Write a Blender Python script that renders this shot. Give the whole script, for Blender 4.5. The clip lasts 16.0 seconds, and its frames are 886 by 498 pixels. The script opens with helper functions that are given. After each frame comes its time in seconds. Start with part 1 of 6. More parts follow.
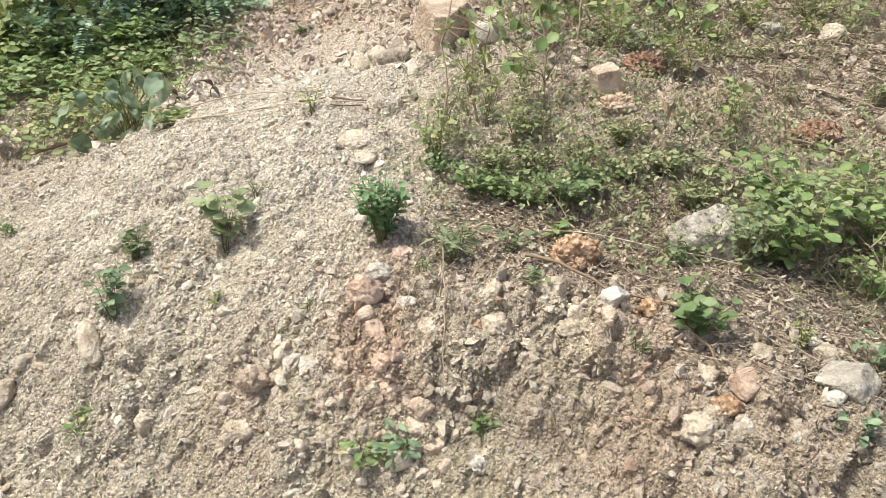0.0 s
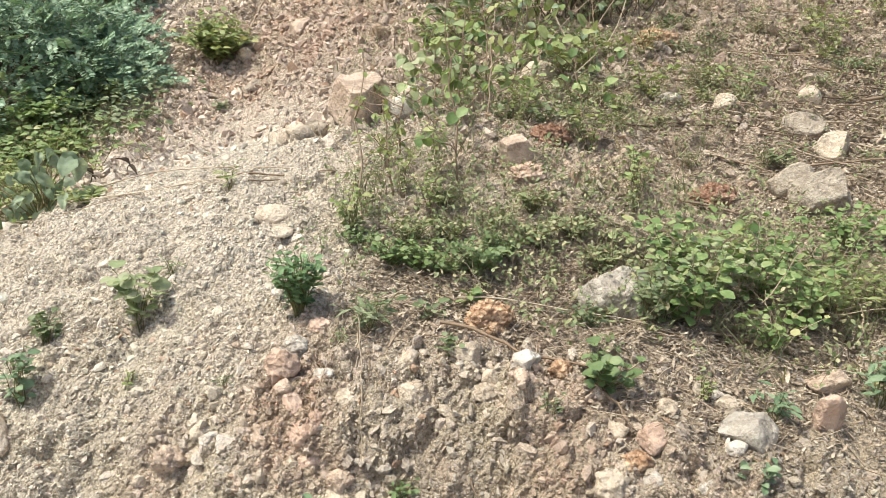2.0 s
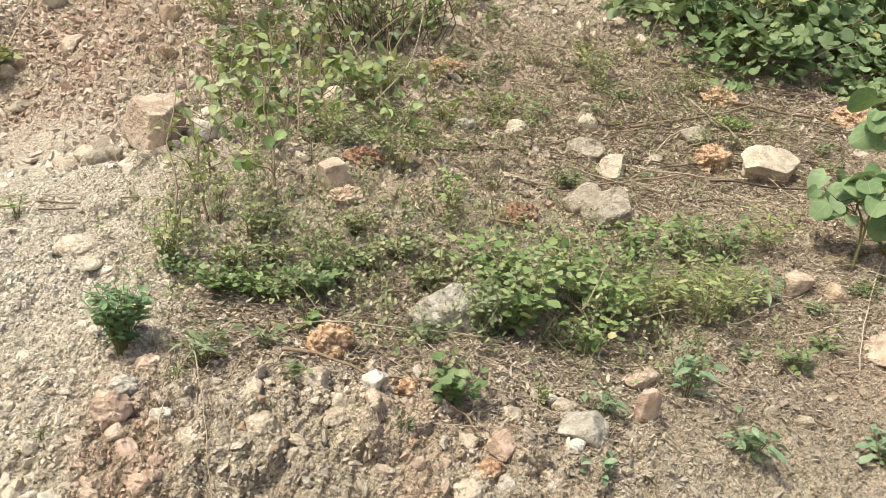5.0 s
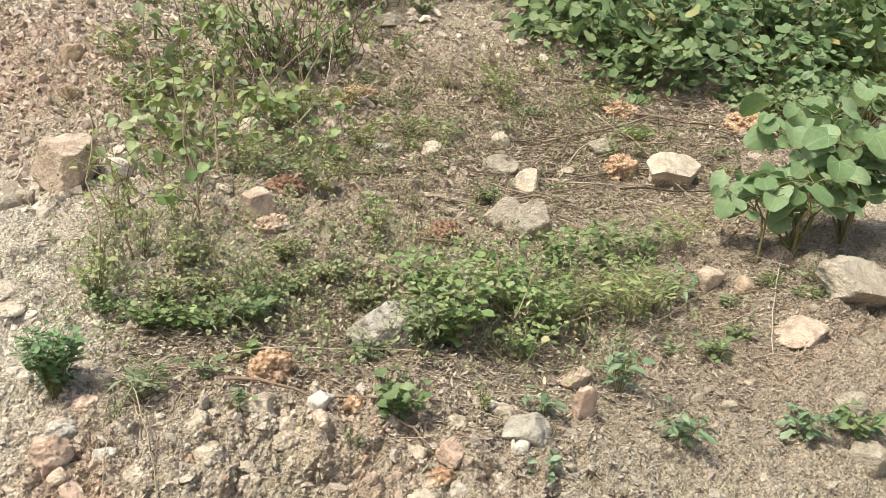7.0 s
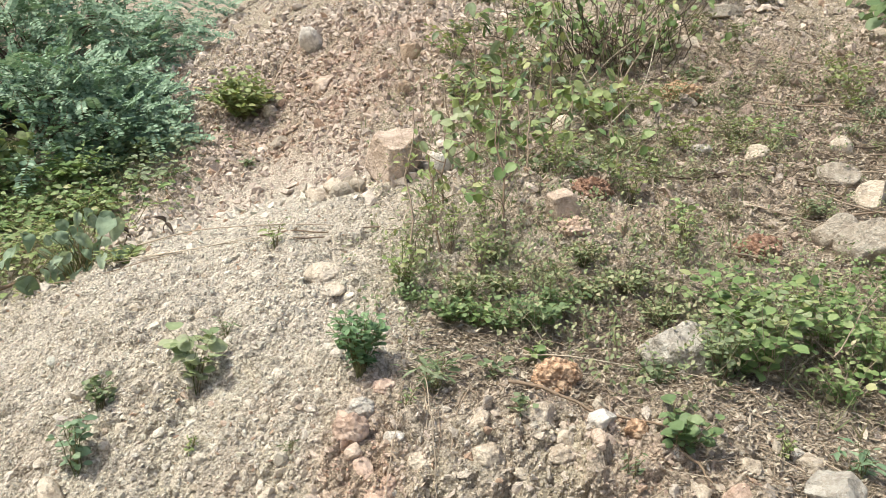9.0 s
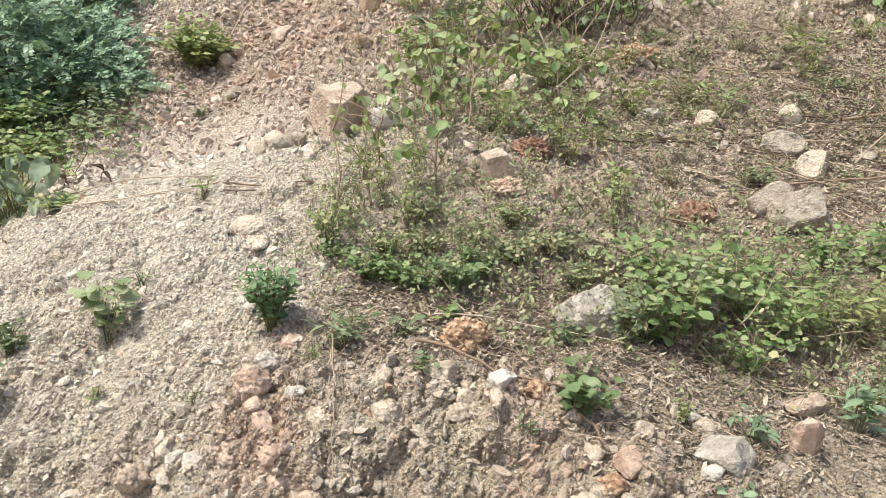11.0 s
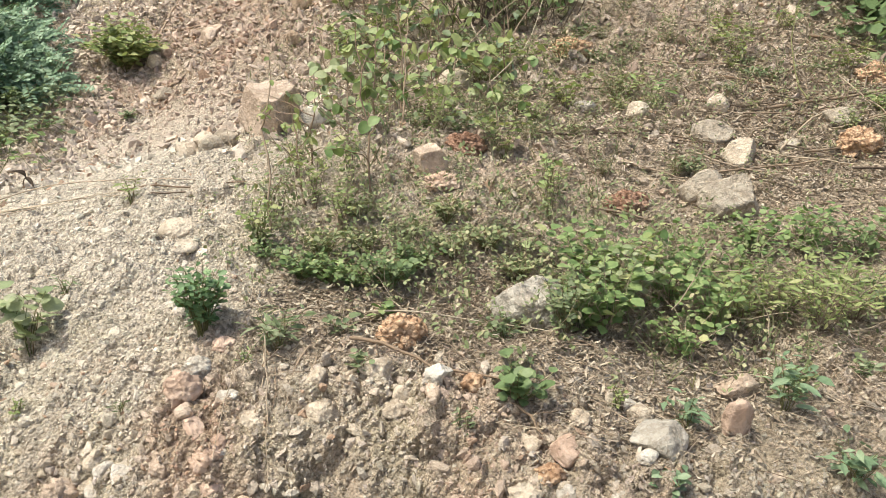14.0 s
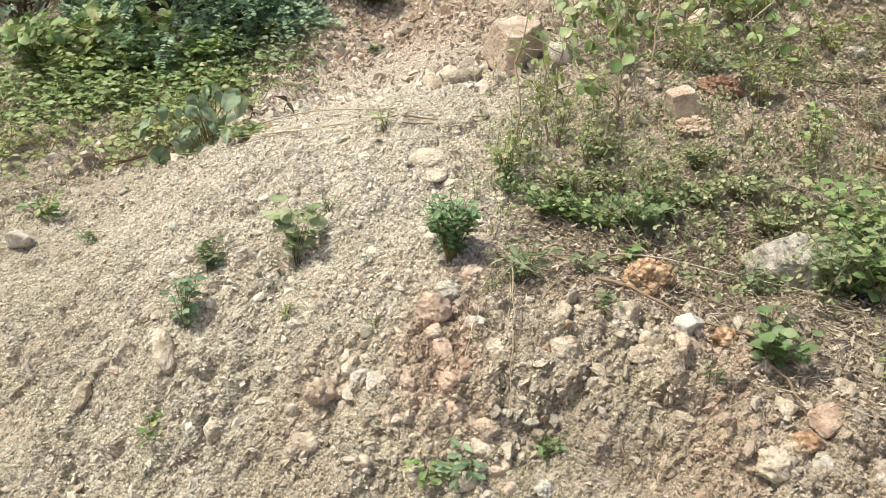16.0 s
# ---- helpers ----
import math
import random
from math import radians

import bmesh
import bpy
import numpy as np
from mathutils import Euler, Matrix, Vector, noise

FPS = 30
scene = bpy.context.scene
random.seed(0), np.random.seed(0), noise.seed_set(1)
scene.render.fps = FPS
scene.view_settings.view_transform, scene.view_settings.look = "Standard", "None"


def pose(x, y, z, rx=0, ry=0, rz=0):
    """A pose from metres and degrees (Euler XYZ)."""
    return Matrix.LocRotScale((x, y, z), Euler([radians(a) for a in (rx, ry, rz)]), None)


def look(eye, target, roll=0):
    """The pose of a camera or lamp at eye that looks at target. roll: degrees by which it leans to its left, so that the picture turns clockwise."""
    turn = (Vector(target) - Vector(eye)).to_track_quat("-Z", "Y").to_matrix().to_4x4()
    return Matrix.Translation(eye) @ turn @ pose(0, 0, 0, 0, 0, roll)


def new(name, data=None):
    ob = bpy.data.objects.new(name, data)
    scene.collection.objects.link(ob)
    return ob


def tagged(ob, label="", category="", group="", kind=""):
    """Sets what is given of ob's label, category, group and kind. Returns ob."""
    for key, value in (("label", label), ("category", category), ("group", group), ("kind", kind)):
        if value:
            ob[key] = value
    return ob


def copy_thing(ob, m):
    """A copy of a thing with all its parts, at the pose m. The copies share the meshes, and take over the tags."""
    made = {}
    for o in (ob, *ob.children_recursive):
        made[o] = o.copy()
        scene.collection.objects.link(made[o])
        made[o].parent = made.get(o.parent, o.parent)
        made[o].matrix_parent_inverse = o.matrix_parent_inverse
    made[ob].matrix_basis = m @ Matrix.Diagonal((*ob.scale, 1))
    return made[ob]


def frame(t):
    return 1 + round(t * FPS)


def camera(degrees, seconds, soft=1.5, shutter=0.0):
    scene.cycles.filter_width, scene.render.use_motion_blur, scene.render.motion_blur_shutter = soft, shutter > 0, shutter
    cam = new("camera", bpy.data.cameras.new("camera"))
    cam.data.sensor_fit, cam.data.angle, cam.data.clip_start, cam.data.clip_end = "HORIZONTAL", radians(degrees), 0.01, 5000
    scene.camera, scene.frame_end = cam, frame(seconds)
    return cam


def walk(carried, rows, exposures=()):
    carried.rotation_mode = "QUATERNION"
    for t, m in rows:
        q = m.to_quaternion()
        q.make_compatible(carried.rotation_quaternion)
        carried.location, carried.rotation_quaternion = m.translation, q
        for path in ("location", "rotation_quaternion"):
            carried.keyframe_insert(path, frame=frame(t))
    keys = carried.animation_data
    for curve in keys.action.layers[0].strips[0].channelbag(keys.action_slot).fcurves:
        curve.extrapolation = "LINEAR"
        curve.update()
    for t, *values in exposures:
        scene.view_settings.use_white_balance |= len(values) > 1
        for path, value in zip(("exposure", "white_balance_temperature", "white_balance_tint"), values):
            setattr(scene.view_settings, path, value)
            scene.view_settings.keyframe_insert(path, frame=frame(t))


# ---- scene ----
cam = camera(58.6, 16.0, soft=0.75)
PATH = [
    (0, (0.032, 0.089, 1.413), (0.013, 1.982, 0.766), 0.6),
    (0.5, (0.061, 0.07, 1.452), (0.087, 1.996, 0.913), -0.2),
    (1, (0.062, 0.04, 1.452), (0.111, 1.979, 0.966), -0.6),
    (1.5, (0.071, 0.032, 1.446), (0.139, 1.973, 0.965), -0.7),
    (2, (0.081, 0.039, 1.437), (0.233, 1.974, 0.952), 0.0),
    (2.5, (0.108, 0.038, 1.44), (0.346, 1.963, 0.952), -0.0),
    (3, (0.128, 0.029, 1.443), (0.472, 1.937, 0.951), 0.3),
    (3.5, (0.107, 0.031, 1.435), (0.578, 1.916, 0.959), 1.7),
    (4, (0.077, 0.043, 1.427), (0.685, 1.898, 0.991), 1.5),
    (4.2, (0.039, 0.052, 1.435), (0.668, 1.904, 1.017), 1.2),
    (6.3, (-0.203, 0.086, 1.371), (0.64, 1.852, 0.955), 1.4),
    (6.5, (-0.198, 0.089, 1.366), (0.658, 1.851, 0.962), 0.7),
    (7, (-0.176, 0.036, 1.405), (0.735, 1.782, 1.057), -1.5),
    (7.5, (-0.145, 0.046, 1.406), (0.771, 1.798, 1.099), -2.9),
    (8, (-0.205, 0.054, 1.415), (0.541, 1.887, 1.124), -1.9),
    (8.3, (-0.189, 0.085, 1.422), (0.37, 1.98, 1.11), -0.9),
    (8.5, (-0.173, 0.086, 1.425), (0.255, 2.013, 1.102), -0.6),
    (9, (-0.11, 0.085, 1.452), (0.054, 2.046, 1.092), -0.7),
    (9.5, (-0.022, 0.086, 1.46), (0.078, 2.049, 1.089), -0.6),
    (10, (0.068, 0.089, 1.446), (0.243, 2.042, 1.051), 0.3),
    (10.2, (0.098, 0.08, 1.451), (0.308, 2.025, 1.04), 1.0),
    (12.3, (0.101, 0.078, 1.433), (0.271, 2.01, 0.943), 1.4),
    (12.5, (0.108, 0.081, 1.43), (0.343, 2.008, 0.95), 1.3),
    (13, (0.127, 0.074, 1.431), (0.43, 1.993, 0.955), 1.2),
    (13.5, (0.132, 0.07, 1.447), (0.456, 1.988, 0.979), 0.7),
    (14, (0.142, 0.085, 1.439), (0.471, 2.002, 0.972), 0.2),
    (14.5, (0.121, 0.091, 1.45), (0.392, 2.02, 1.0), -0.4),
    (15, (0.087, 0.082, 1.46), (0.215, 2.03, 1.023), 0.6),
    (15.5, (0.056, 0.09, 1.428), (0.039, 2.026, 0.925), 1.0),
    (16, (0.001, 0.092, 1.413), (-0.168, 1.991, 0.809), 1.0),
]
EXPOSURES = ((0.0, 0.46, 6500, 9), (1.5, 0.47, 6500, 10), (4.0, 0.44, 6850, 8), (7.0, 0.43, 6700, 8), (9.0, 0.43, 6400, 9), (12.5, 0.44, 6400, 12), (14.5, 0.42, 6700, 8), (16.0, 0.43, 6700, 7))
walk(cam, [(t, look(eye, target, roll)) for t, eye, target, roll in PATH], EXPOSURES)

# ---- world, sun, exposure ----
SUN_FROM = Vector((-0.45, -0.16, 1.0)).normalized()
world = bpy.data.worlds.new("sky")
scene.world = world
world.use_nodes = True
_wn = world.node_tree
_sky = _wn.nodes.new("ShaderNodeTexSky")
_sky.sky_type = "NISHITA"
_sky.sun_disc = False
_sky.sun_elevation = math.asin(SUN_FROM.z)
_sky.sun_rotation = math.atan2(SUN_FROM.x, SUN_FROM.y)
_sky.dust_density = 5.0
_wn.links.new(_sky.outputs[0], _wn.nodes["Background"].inputs[0])
_wn.nodes["Background"].inputs[1].default_value = 0.15
_sun = bpy.data.lights.new("sun", "SUN")
_sun.energy, _sun.angle, _sun.color = 3.15, radians(7.0), (1.0, 0.975, 0.835)
sun = new("sun", _sun)
sun.matrix_world = look(SUN_FROM * 30, (0, 0, 0))


# ---- node helpers ----
def material(name):
    m = bpy.data.materials.new(name)
    m.use_nodes = True
    t = m.node_tree
    return m, t, t.nodes["Principled BSDF"]


def link(t, a, b):
    t.links.new(a, b)


def noise_tex(t, scale, detail=4.0, rough=0.6, kind="noise"):
    if kind == "voronoi":
        n = t.nodes.new("ShaderNodeTexVoronoi")
    else:
        n = t.nodes.new("ShaderNodeTexNoise")
        n.inputs["Detail"].default_value = detail
        n.inputs["Roughness"].default_value = rough
    n.inputs["Scale"].default_value = scale
    return n


def coords(t, n, space="world"):
    if space == "world":
        g = t.nodes.new("ShaderNodeNewGeometry")
        link(t, g.outputs["Position"], n.inputs["Vector"])
    else:
        g = t.nodes.new("ShaderNodeTexCoord")
        link(t, g.outputs["Object"], n.inputs["Vector"])
    return n


def ramp(t, fac, *stops):
    r = t.nodes.new("ShaderNodeValToRGB")
    e = r.color_ramp.elements
    while len(e) < len(stops):
        e.new(0.5)
    for k, (p, c) in zip(e, stops):
        k.position, k.color = p, (*c, 1)
    link(t, fac, r.inputs[0])
    return r.outputs[0]


def mix(t, fac, a, b, mode="MIX"):
    n = t.nodes.new("ShaderNodeMix")
    n.data_type, n.blend_type = "RGBA", mode
    for sock, v in ((n.inputs[0], fac), (n.inputs[6], a), (n.inputs[7], b)):
        if isinstance(v, (int, float)):
            sock.default_value = v
        elif isinstance(v, tuple):
            sock.default_value = (*v, 1)
        else:
            link(t, v, sock)
    return n.outputs[2]


def calc(t, op, a, b=0.0):
    n = t.nodes.new("ShaderNodeMath")
    n.operation = op
    for sock, v in ((n.inputs[0], a), (n.inputs[1], b)):
        if isinstance(v, (int, float)):
            sock.default_value = v
        else:
            link(t, v, sock)
    return n.outputs[0]


def bump(t, bsdf, h, strength, distance):
    n = t.nodes.new("ShaderNodeBump")
    n.inputs["Strength"].default_value, n.inputs["Distance"].default_value = strength, distance
    link(t, h, n.inputs["Height"])
    link(t, n.outputs[0], bsdf.inputs["Normal"])


def chance(t):
    """A random value for each island of each object."""
    g = t.nodes.new("ShaderNodeNewGeometry")
    o = t.nodes.new("ShaderNodeObjectInfo")
    return calc(t, "FRACT", calc(t, "ADD", g.outputs["Random Per Island"], o.outputs["Random"]))


def soil_material():
    m, t, b = material("soil")
    zones = t.nodes.new("ShaderNodeAttribute")
    zones.attribute_name = "zones"
    sep = t.nodes.new("ShaderNodeSeparateColor")
    link(t, zones.outputs["Color"], sep.inputs[0])
    big = coords(t, noise_tex(t, 2.3, 5))
    mid = coords(t, noise_tex(t, 17, 5))
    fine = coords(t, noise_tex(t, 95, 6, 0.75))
    grit = coords(t, noise_tex(t, 120, kind="voronoi"))
    lump = coords(t, noise_tex(t, 55, kind="voronoi"))
    hue = coords(t, noise_tex(t, 5.5, 3))
    col = ramp(t, big.outputs[0], (0.3, (0.64, 0.58, 0.48)), (0.7, (0.77, 0.71, 0.6)))
    col = mix(t, 0.9, col, ramp(t, hue.outputs[0], (0.33, (1.03, 0.94, 0.9)), (0.47, (1.0, 1.0, 1.0)), (0.6, (1.02, 1.02, 0.92)), (0.72, (0.9, 0.89, 0.9))), "MULTIPLY")
    col = mix(t, sep.outputs[0], col, (0.89, 0.815, 0.705))
    col = mix(t, calc(t, "MULTIPLY", sep.outputs[1], mid.outputs[0]), col, (0.64, 0.43, 0.33))
    # Brown for litter and earth, and for shade painted into hollows and between upland stones.
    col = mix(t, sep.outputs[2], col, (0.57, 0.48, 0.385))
    col = mix(t, 0.75, col, ramp(t, mid.outputs[0], (0.3, (0.6, 0.58, 0.55)), (0.68, (1.0, 0.99, 0.97))), "MULTIPLY")
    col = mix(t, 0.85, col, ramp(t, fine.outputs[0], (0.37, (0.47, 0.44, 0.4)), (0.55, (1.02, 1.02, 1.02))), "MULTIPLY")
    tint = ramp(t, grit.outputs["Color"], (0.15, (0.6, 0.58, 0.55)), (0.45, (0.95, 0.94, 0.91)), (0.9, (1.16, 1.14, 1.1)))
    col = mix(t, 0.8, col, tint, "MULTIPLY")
    link(t, col, b.inputs["Base Color"])
    b.inputs["Roughness"].default_value = 0.95
    b.inputs["Specular IOR Level"].default_value = 0.15
    rise = calc(t, "ADD", calc(t, "MULTIPLY", fine.outputs[0], 0.7), calc(t, "ADD", calc(t, "MULTIPLY", grit.outputs["Distance"], -0.5), calc(t, "MULTIPLY", lump.outputs["Distance"], -0.7)))
    bump(t, b, rise, 1.0, 0.026)
    return m


def stone_material(name, *stops, grain=60.0, island=True, dirt=(0.36, 0.27, 0.19), nodules=0.0):
    """Weathered stone; its tint is drawn by chance from the stops."""
    m, t, b = material(name)
    col = ramp(t, chance(t) if island else coords(t, noise_tex(t, 7, 5), "object").outputs[0], *stops)
    mid = coords(t, noise_tex(t, grain * 0.25, 6, 0.65))
    fine = coords(t, noise_tex(t, grain * 2.2, 5, 0.7))
    pits = coords(t, noise_tex(t, grain * 1.3, kind="voronoi"))
    col = mix(t, 0.8, col, ramp(t, mid.outputs[0], (0.32, (0.66, 0.63, 0.6)), (0.56, (1.05, 1.04, 1.02))), "MULTIPLY")
    crack = coords(t, noise_tex(t, grain * 0.12, 8, 0.75))
    col = mix(t, 0.6, col, ramp(t, crack.outputs[0], (0.44, (1.0, 1.0, 1.0)), (0.5, (0.55, 0.5, 0.45)), (0.53, (1.0, 1.0, 1.0))), "MULTIPLY")
    col = mix(t, ramp(t, fine.outputs[0], (0.55, (0, 0, 0)), (0.72, (0.4, 0.4, 0.4))), col, dirt)
    rise = mid.outputs[0]
    if nodules:
        # cemented nodules, coloured darker and set lower in the joints between them
        knob = coords(t, noise_tex(t, nodules, kind="voronoi"))
        col = mix(t, 1.0, col, ramp(t, knob.outputs["Distance"], (0.1, (1.12, 1.1, 1.08)), (0.42, (1.0, 0.97, 0.94)), (0.66, (0.68, 0.6, 0.54))), "MULTIPLY")
        rise = calc(t, "ADD", rise, calc(t, "MULTIPLY", knob.outputs["Distance"], -1.1))
    link(t, col, b.inputs["Base Color"])
    b.inputs["Roughness"].default_value = 0.9
    b.inputs["Specular IOR Level"].default_value = 0.2
    bump(t, b, calc(t, "ADD", rise, calc(t, "ADD", calc(t, "MULTIPLY", fine.outputs[0], 0.5), calc(t, "MULTIPLY", pits.outputs["Distance"], 0.35))), 1.0, 0.015)
    return m


def gravel_material():
    """Loose rubble: each piece carries the tint of the soil that it lies on, with the hollows' shade painted in."""
    m, t, b = material("rubble")
    a = t.nodes.new("ShaderNodeAttribute")
    a.attribute_name = "tone"
    fine = coords(t, noise_tex(t, 150, 4, 0.7))
    col = mix(t, 0.65, a.outputs["Color"], ramp(t, fine.outputs[0], (0.3, (0.6, 0.57, 0.53)), (0.62, (1.0, 1.0, 1.0))), "MULTIPLY")
    link(t, col, b.inputs["Base Color"])
    b.inputs["Roughness"].default_value = 0.95
    b.inputs["Specular IOR Level"].default_value = 0.15
    bump(t, b, fine.outputs[0], 1.0, 0.009)
    return m


def leaf_material(name, *stops, through_light=0.3, rough=0.5, vein=0.25, ribs=False):
    m, t, b = material(name)
    col = ramp(t, chance(t), *stops)
    spots = coords(t, noise_tex(t, 55, 4, 0.65))
    col = mix(t, 0.7, col, ramp(t, spots.outputs[0], (0.3, (0.68, 0.7, 0.62)), (0.65, (1.0, 1.0, 1.0))), "MULTIPLY")
    if ribs:
        c = t.nodes.new("ShaderNodeTexCoord")
        x = t.nodes.new("ShaderNodeSeparateXYZ")
        link(t, c.outputs["Object"], x.inputs[0])
        a = calc(t, "ARCTAN2", x.outputs[0], calc(t, "ADD", x.outputs[1], 0.03))
        w = calc(t, "ABSOLUTE", calc(t, "SINE", calc(t, "MULTIPLY", a, 3.6)))
        reach = calc(t, "ADD", calc(t, "ABSOLUTE", x.outputs[0]), x.outputs[1])
        line = ramp(t, calc(t, "MULTIPLY", w, calc(t, "ADD", reach, 0.1)), (0.02, (0.4, 0.4, 0.4)), (0.07, (0, 0, 0)))
        col = mix(t, line, col, (0.46, 0.54, 0.34))
    link(t, col, b.inputs["Base Color"])
    b.inputs["Roughness"].default_value = rough
    b.inputs["Specular IOR Level"].default_value = 0.35
    bump(t, b, spots.outputs[0], vein, 0.004)
    tr = t.nodes.new("ShaderNodeBsdfTranslucent")
    link(t, mix(t, 1.0, col, (1.0, 1.0, 0.7), "MULTIPLY"), tr.inputs[0])
    sh = t.nodes.new("ShaderNodeMixShader")
    sh.inputs[0].default_value = through_light
    link(t, b.outputs[0], sh.inputs[1])
    link(t, tr.outputs[0], sh.inputs[2])
    link(t, sh.outputs[0], t.nodes["Material Output"].inputs[0])
    return m


def bark_material(name, *stops):
    m, t, b = material(name)
    grain = coords(t, noise_tex(t, 90, 5, 0.7))
    col = mix(t, 0.7, ramp(t, chance(t), *stops), ramp(t, grain.outputs[0], (0.32, (0.5, 0.47, 0.43)), (0.65, (1.0, 1.0, 1.0))), "MULTIPLY")
    link(t, col, b.inputs["Base Color"])
    b.inputs["Roughness"].default_value = 0.85
    bump(t, b, grain.outputs[0], 0.5, 0.003)
    return m


SOIL = soil_material()
RUBBLE = gravel_material()
STONE = stone_material("pale_stone", (0.0, (0.5, 0.43, 0.33)), (0.35, (0.55, 0.485, 0.38)), (0.6, (0.58, 0.52, 0.42)), (0.8, (0.55, 0.42, 0.33)), (1.0, (0.62, 0.57, 0.48)))
CREAM = stone_material("cream_stone", (0.25, (0.52, 0.445, 0.345)), (0.5, (0.63, 0.55, 0.445)), (0.75, (0.69, 0.615, 0.515)), island=False)
TAN = stone_material("tan_stone", (0.25, (0.44, 0.33, 0.235)), (0.5, (0.54, 0.42, 0.31)), (0.75, (0.6, 0.5, 0.385)), island=False)
WHITE = stone_material("white_stone", (0.25, (0.56, 0.52, 0.45)), (0.5, (0.69, 0.65, 0.58)), (0.75, (0.76, 0.725, 0.66)), island=False, dirt=(0.5, 0.43, 0.35))
ASH = stone_material("ash_grey_stone", (0.25, (0.36, 0.335, 0.29)), (0.5, (0.5, 0.47, 0.41)), (0.75, (0.62, 0.59, 0.53)), island=False, dirt=(0.4, 0.34, 0.27))
GREY = stone_material("grey_stone", (0.25, (0.36, 0.315, 0.25)), (0.5, (0.46, 0.41, 0.335)), (0.75, (0.53, 0.48, 0.405)), island=False)
PINK = stone_material("pink_stone", (0.25, (0.52, 0.41, 0.32)), (0.5, (0.63, 0.51, 0.41)), (0.75, (0.69, 0.58, 0.485)), island=False)
TERRACOTTA = stone_material("terracotta_stone", (0.25, (0.53, 0.38, 0.29)), (0.5, (0.63, 0.475, 0.38)), (0.75, (0.69, 0.56, 0.465)), island=False, grain=40, dirt=(0.46, 0.32, 0.24))
ORANGE = stone_material("orange_conglomerate", (0.2, (0.6, 0.41, 0.275)), (0.5, (0.73, 0.53, 0.37)), (0.8, (0.78, 0.65, 0.51)), island=False, grain=80, dirt=(0.52, 0.33, 0.23), nodules=58.0)
RED = stone_material("red_conglomerate", (0.2, (0.27, 0.165, 0.12)), (0.5, (0.39, 0.255, 0.19)), (0.8, (0.55, 0.42, 0.335)), island=False, grain=80, dirt=(0.2, 0.09, 0.06), nodules=64.0)
GREEN = leaf_material("fresh_leaf", (0.0, (0.13, 0.21, 0.075)), (0.4, (0.21, 0.305, 0.115)), (0.75, (0.3, 0.39, 0.165)), (0.95, (0.36, 0.43, 0.21)), (1.0, (0.46, 0.45, 0.22)))
DARK = leaf_material("dark_leaf", (0.0, (0.13, 0.2, 0.085)), (0.6, (0.19, 0.27, 0.12)), (1.0, (0.27, 0.34, 0.165)))
FERN = leaf_material("feathery_leaf", (0.0, (0.12, 0.205, 0.125)), (0.5, (0.22, 0.335, 0.22)), (1.0, (0.4, 0.53, 0.39)), through_light=0.2, rough=0.65)
TEAL = leaf_material("bluish_leaf", (0.0, (0.13, 0.22, 0.1)), (0.6, (0.19, 0.31, 0.15)), (1.0, (0.29, 0.42, 0.22)))
BLUE = leaf_material("blue_green_leaf", (0.0, (0.16, 0.245, 0.145)), (0.6, (0.225, 0.325, 0.195)), (1.0, (0.33, 0.42, 0.27)))
LIME = leaf_material("yellow_green_leaf", (0.0, (0.21, 0.28, 0.1)), (0.5, (0.31, 0.375, 0.15)), (0.85, (0.38, 0.42, 0.19)), (1.0, (0.45, 0.45, 0.22)))
SAGE = leaf_material("grey_green_leaf", (0.0, (0.15, 0.2, 0.1)), (0.6, (0.22, 0.28, 0.15)), (1.0, (0.32, 0.36, 0.22)))
OLIVE = leaf_material("dry_weed_leaf", (0.0, (0.17, 0.215, 0.1)), (0.55, (0.26, 0.305, 0.15)), (0.85, (0.36, 0.365, 0.2)), (1.0, (0.47, 0.41, 0.26)), through_light=0.2)
PALE = leaf_material("pale_edged_leaf", (0.0, (0.26, 0.33, 0.17)), (0.6, (0.37, 0.42, 0.24)), (1.0, (0.5, 0.52, 0.35)))
WILTED = leaf_material("wilted_leaf", (0.0, (0.2, 0.28, 0.18)), (0.6, (0.28, 0.36, 0.25)), (1.0, (0.38, 0.45, 0.33)), rough=0.8)
HEART = leaf_material("broad_leaf", (0.0, (0.09, 0.15, 0.06)), (0.4, (0.15, 0.23, 0.1)), (0.8, (0.22, 0.315, 0.155)), (0.96, (0.3, 0.39, 0.22)), (1.0, (0.46, 0.4, 0.16)), rough=0.6)
VEINED = leaf_material("veined_broad_leaf", (0.0, (0.15, 0.24, 0.105)), (0.4, (0.21, 0.31, 0.15)), (0.8, (0.28, 0.385, 0.21)), (1.0, (0.36, 0.46, 0.29)), rough=0.6, ribs=True)
FLAKE = bark_material("dead_leaf_flakes", (0.0, (0.27, 0.21, 0.155)), (0.4, (0.41, 0.34, 0.26)), (0.75, (0.53, 0.46, 0.36)), (1.0, (0.6, 0.53, 0.43)))
STRAW = bark_material("dry_straw", (0.0, (0.2, 0.15, 0.105)), (0.45, (0.36, 0.285, 0.205)), (0.85, (0.5, 0.42, 0.315)), (1.0, (0.6, 0.52, 0.4)))
PALE_STRAW = bark_material("bleached_stalk", (0.0, (0.4, 0.33, 0.24)), (1.0, (0.6, 0.52, 0.4)))
TWIG = bark_material("dry_twig", (0.0, (0.2, 0.14, 0.09)), (0.6, (0.3, 0.22, 0.15)), (1.0, (0.42, 0.33, 0.24)))
DARKTWIG = bark_material("dark_twig", (0.0, (0.07, 0.05, 0.035)), (0.6, (0.13, 0.095, 0.065)), (1.0, (0.2, 0.15, 0.1)))
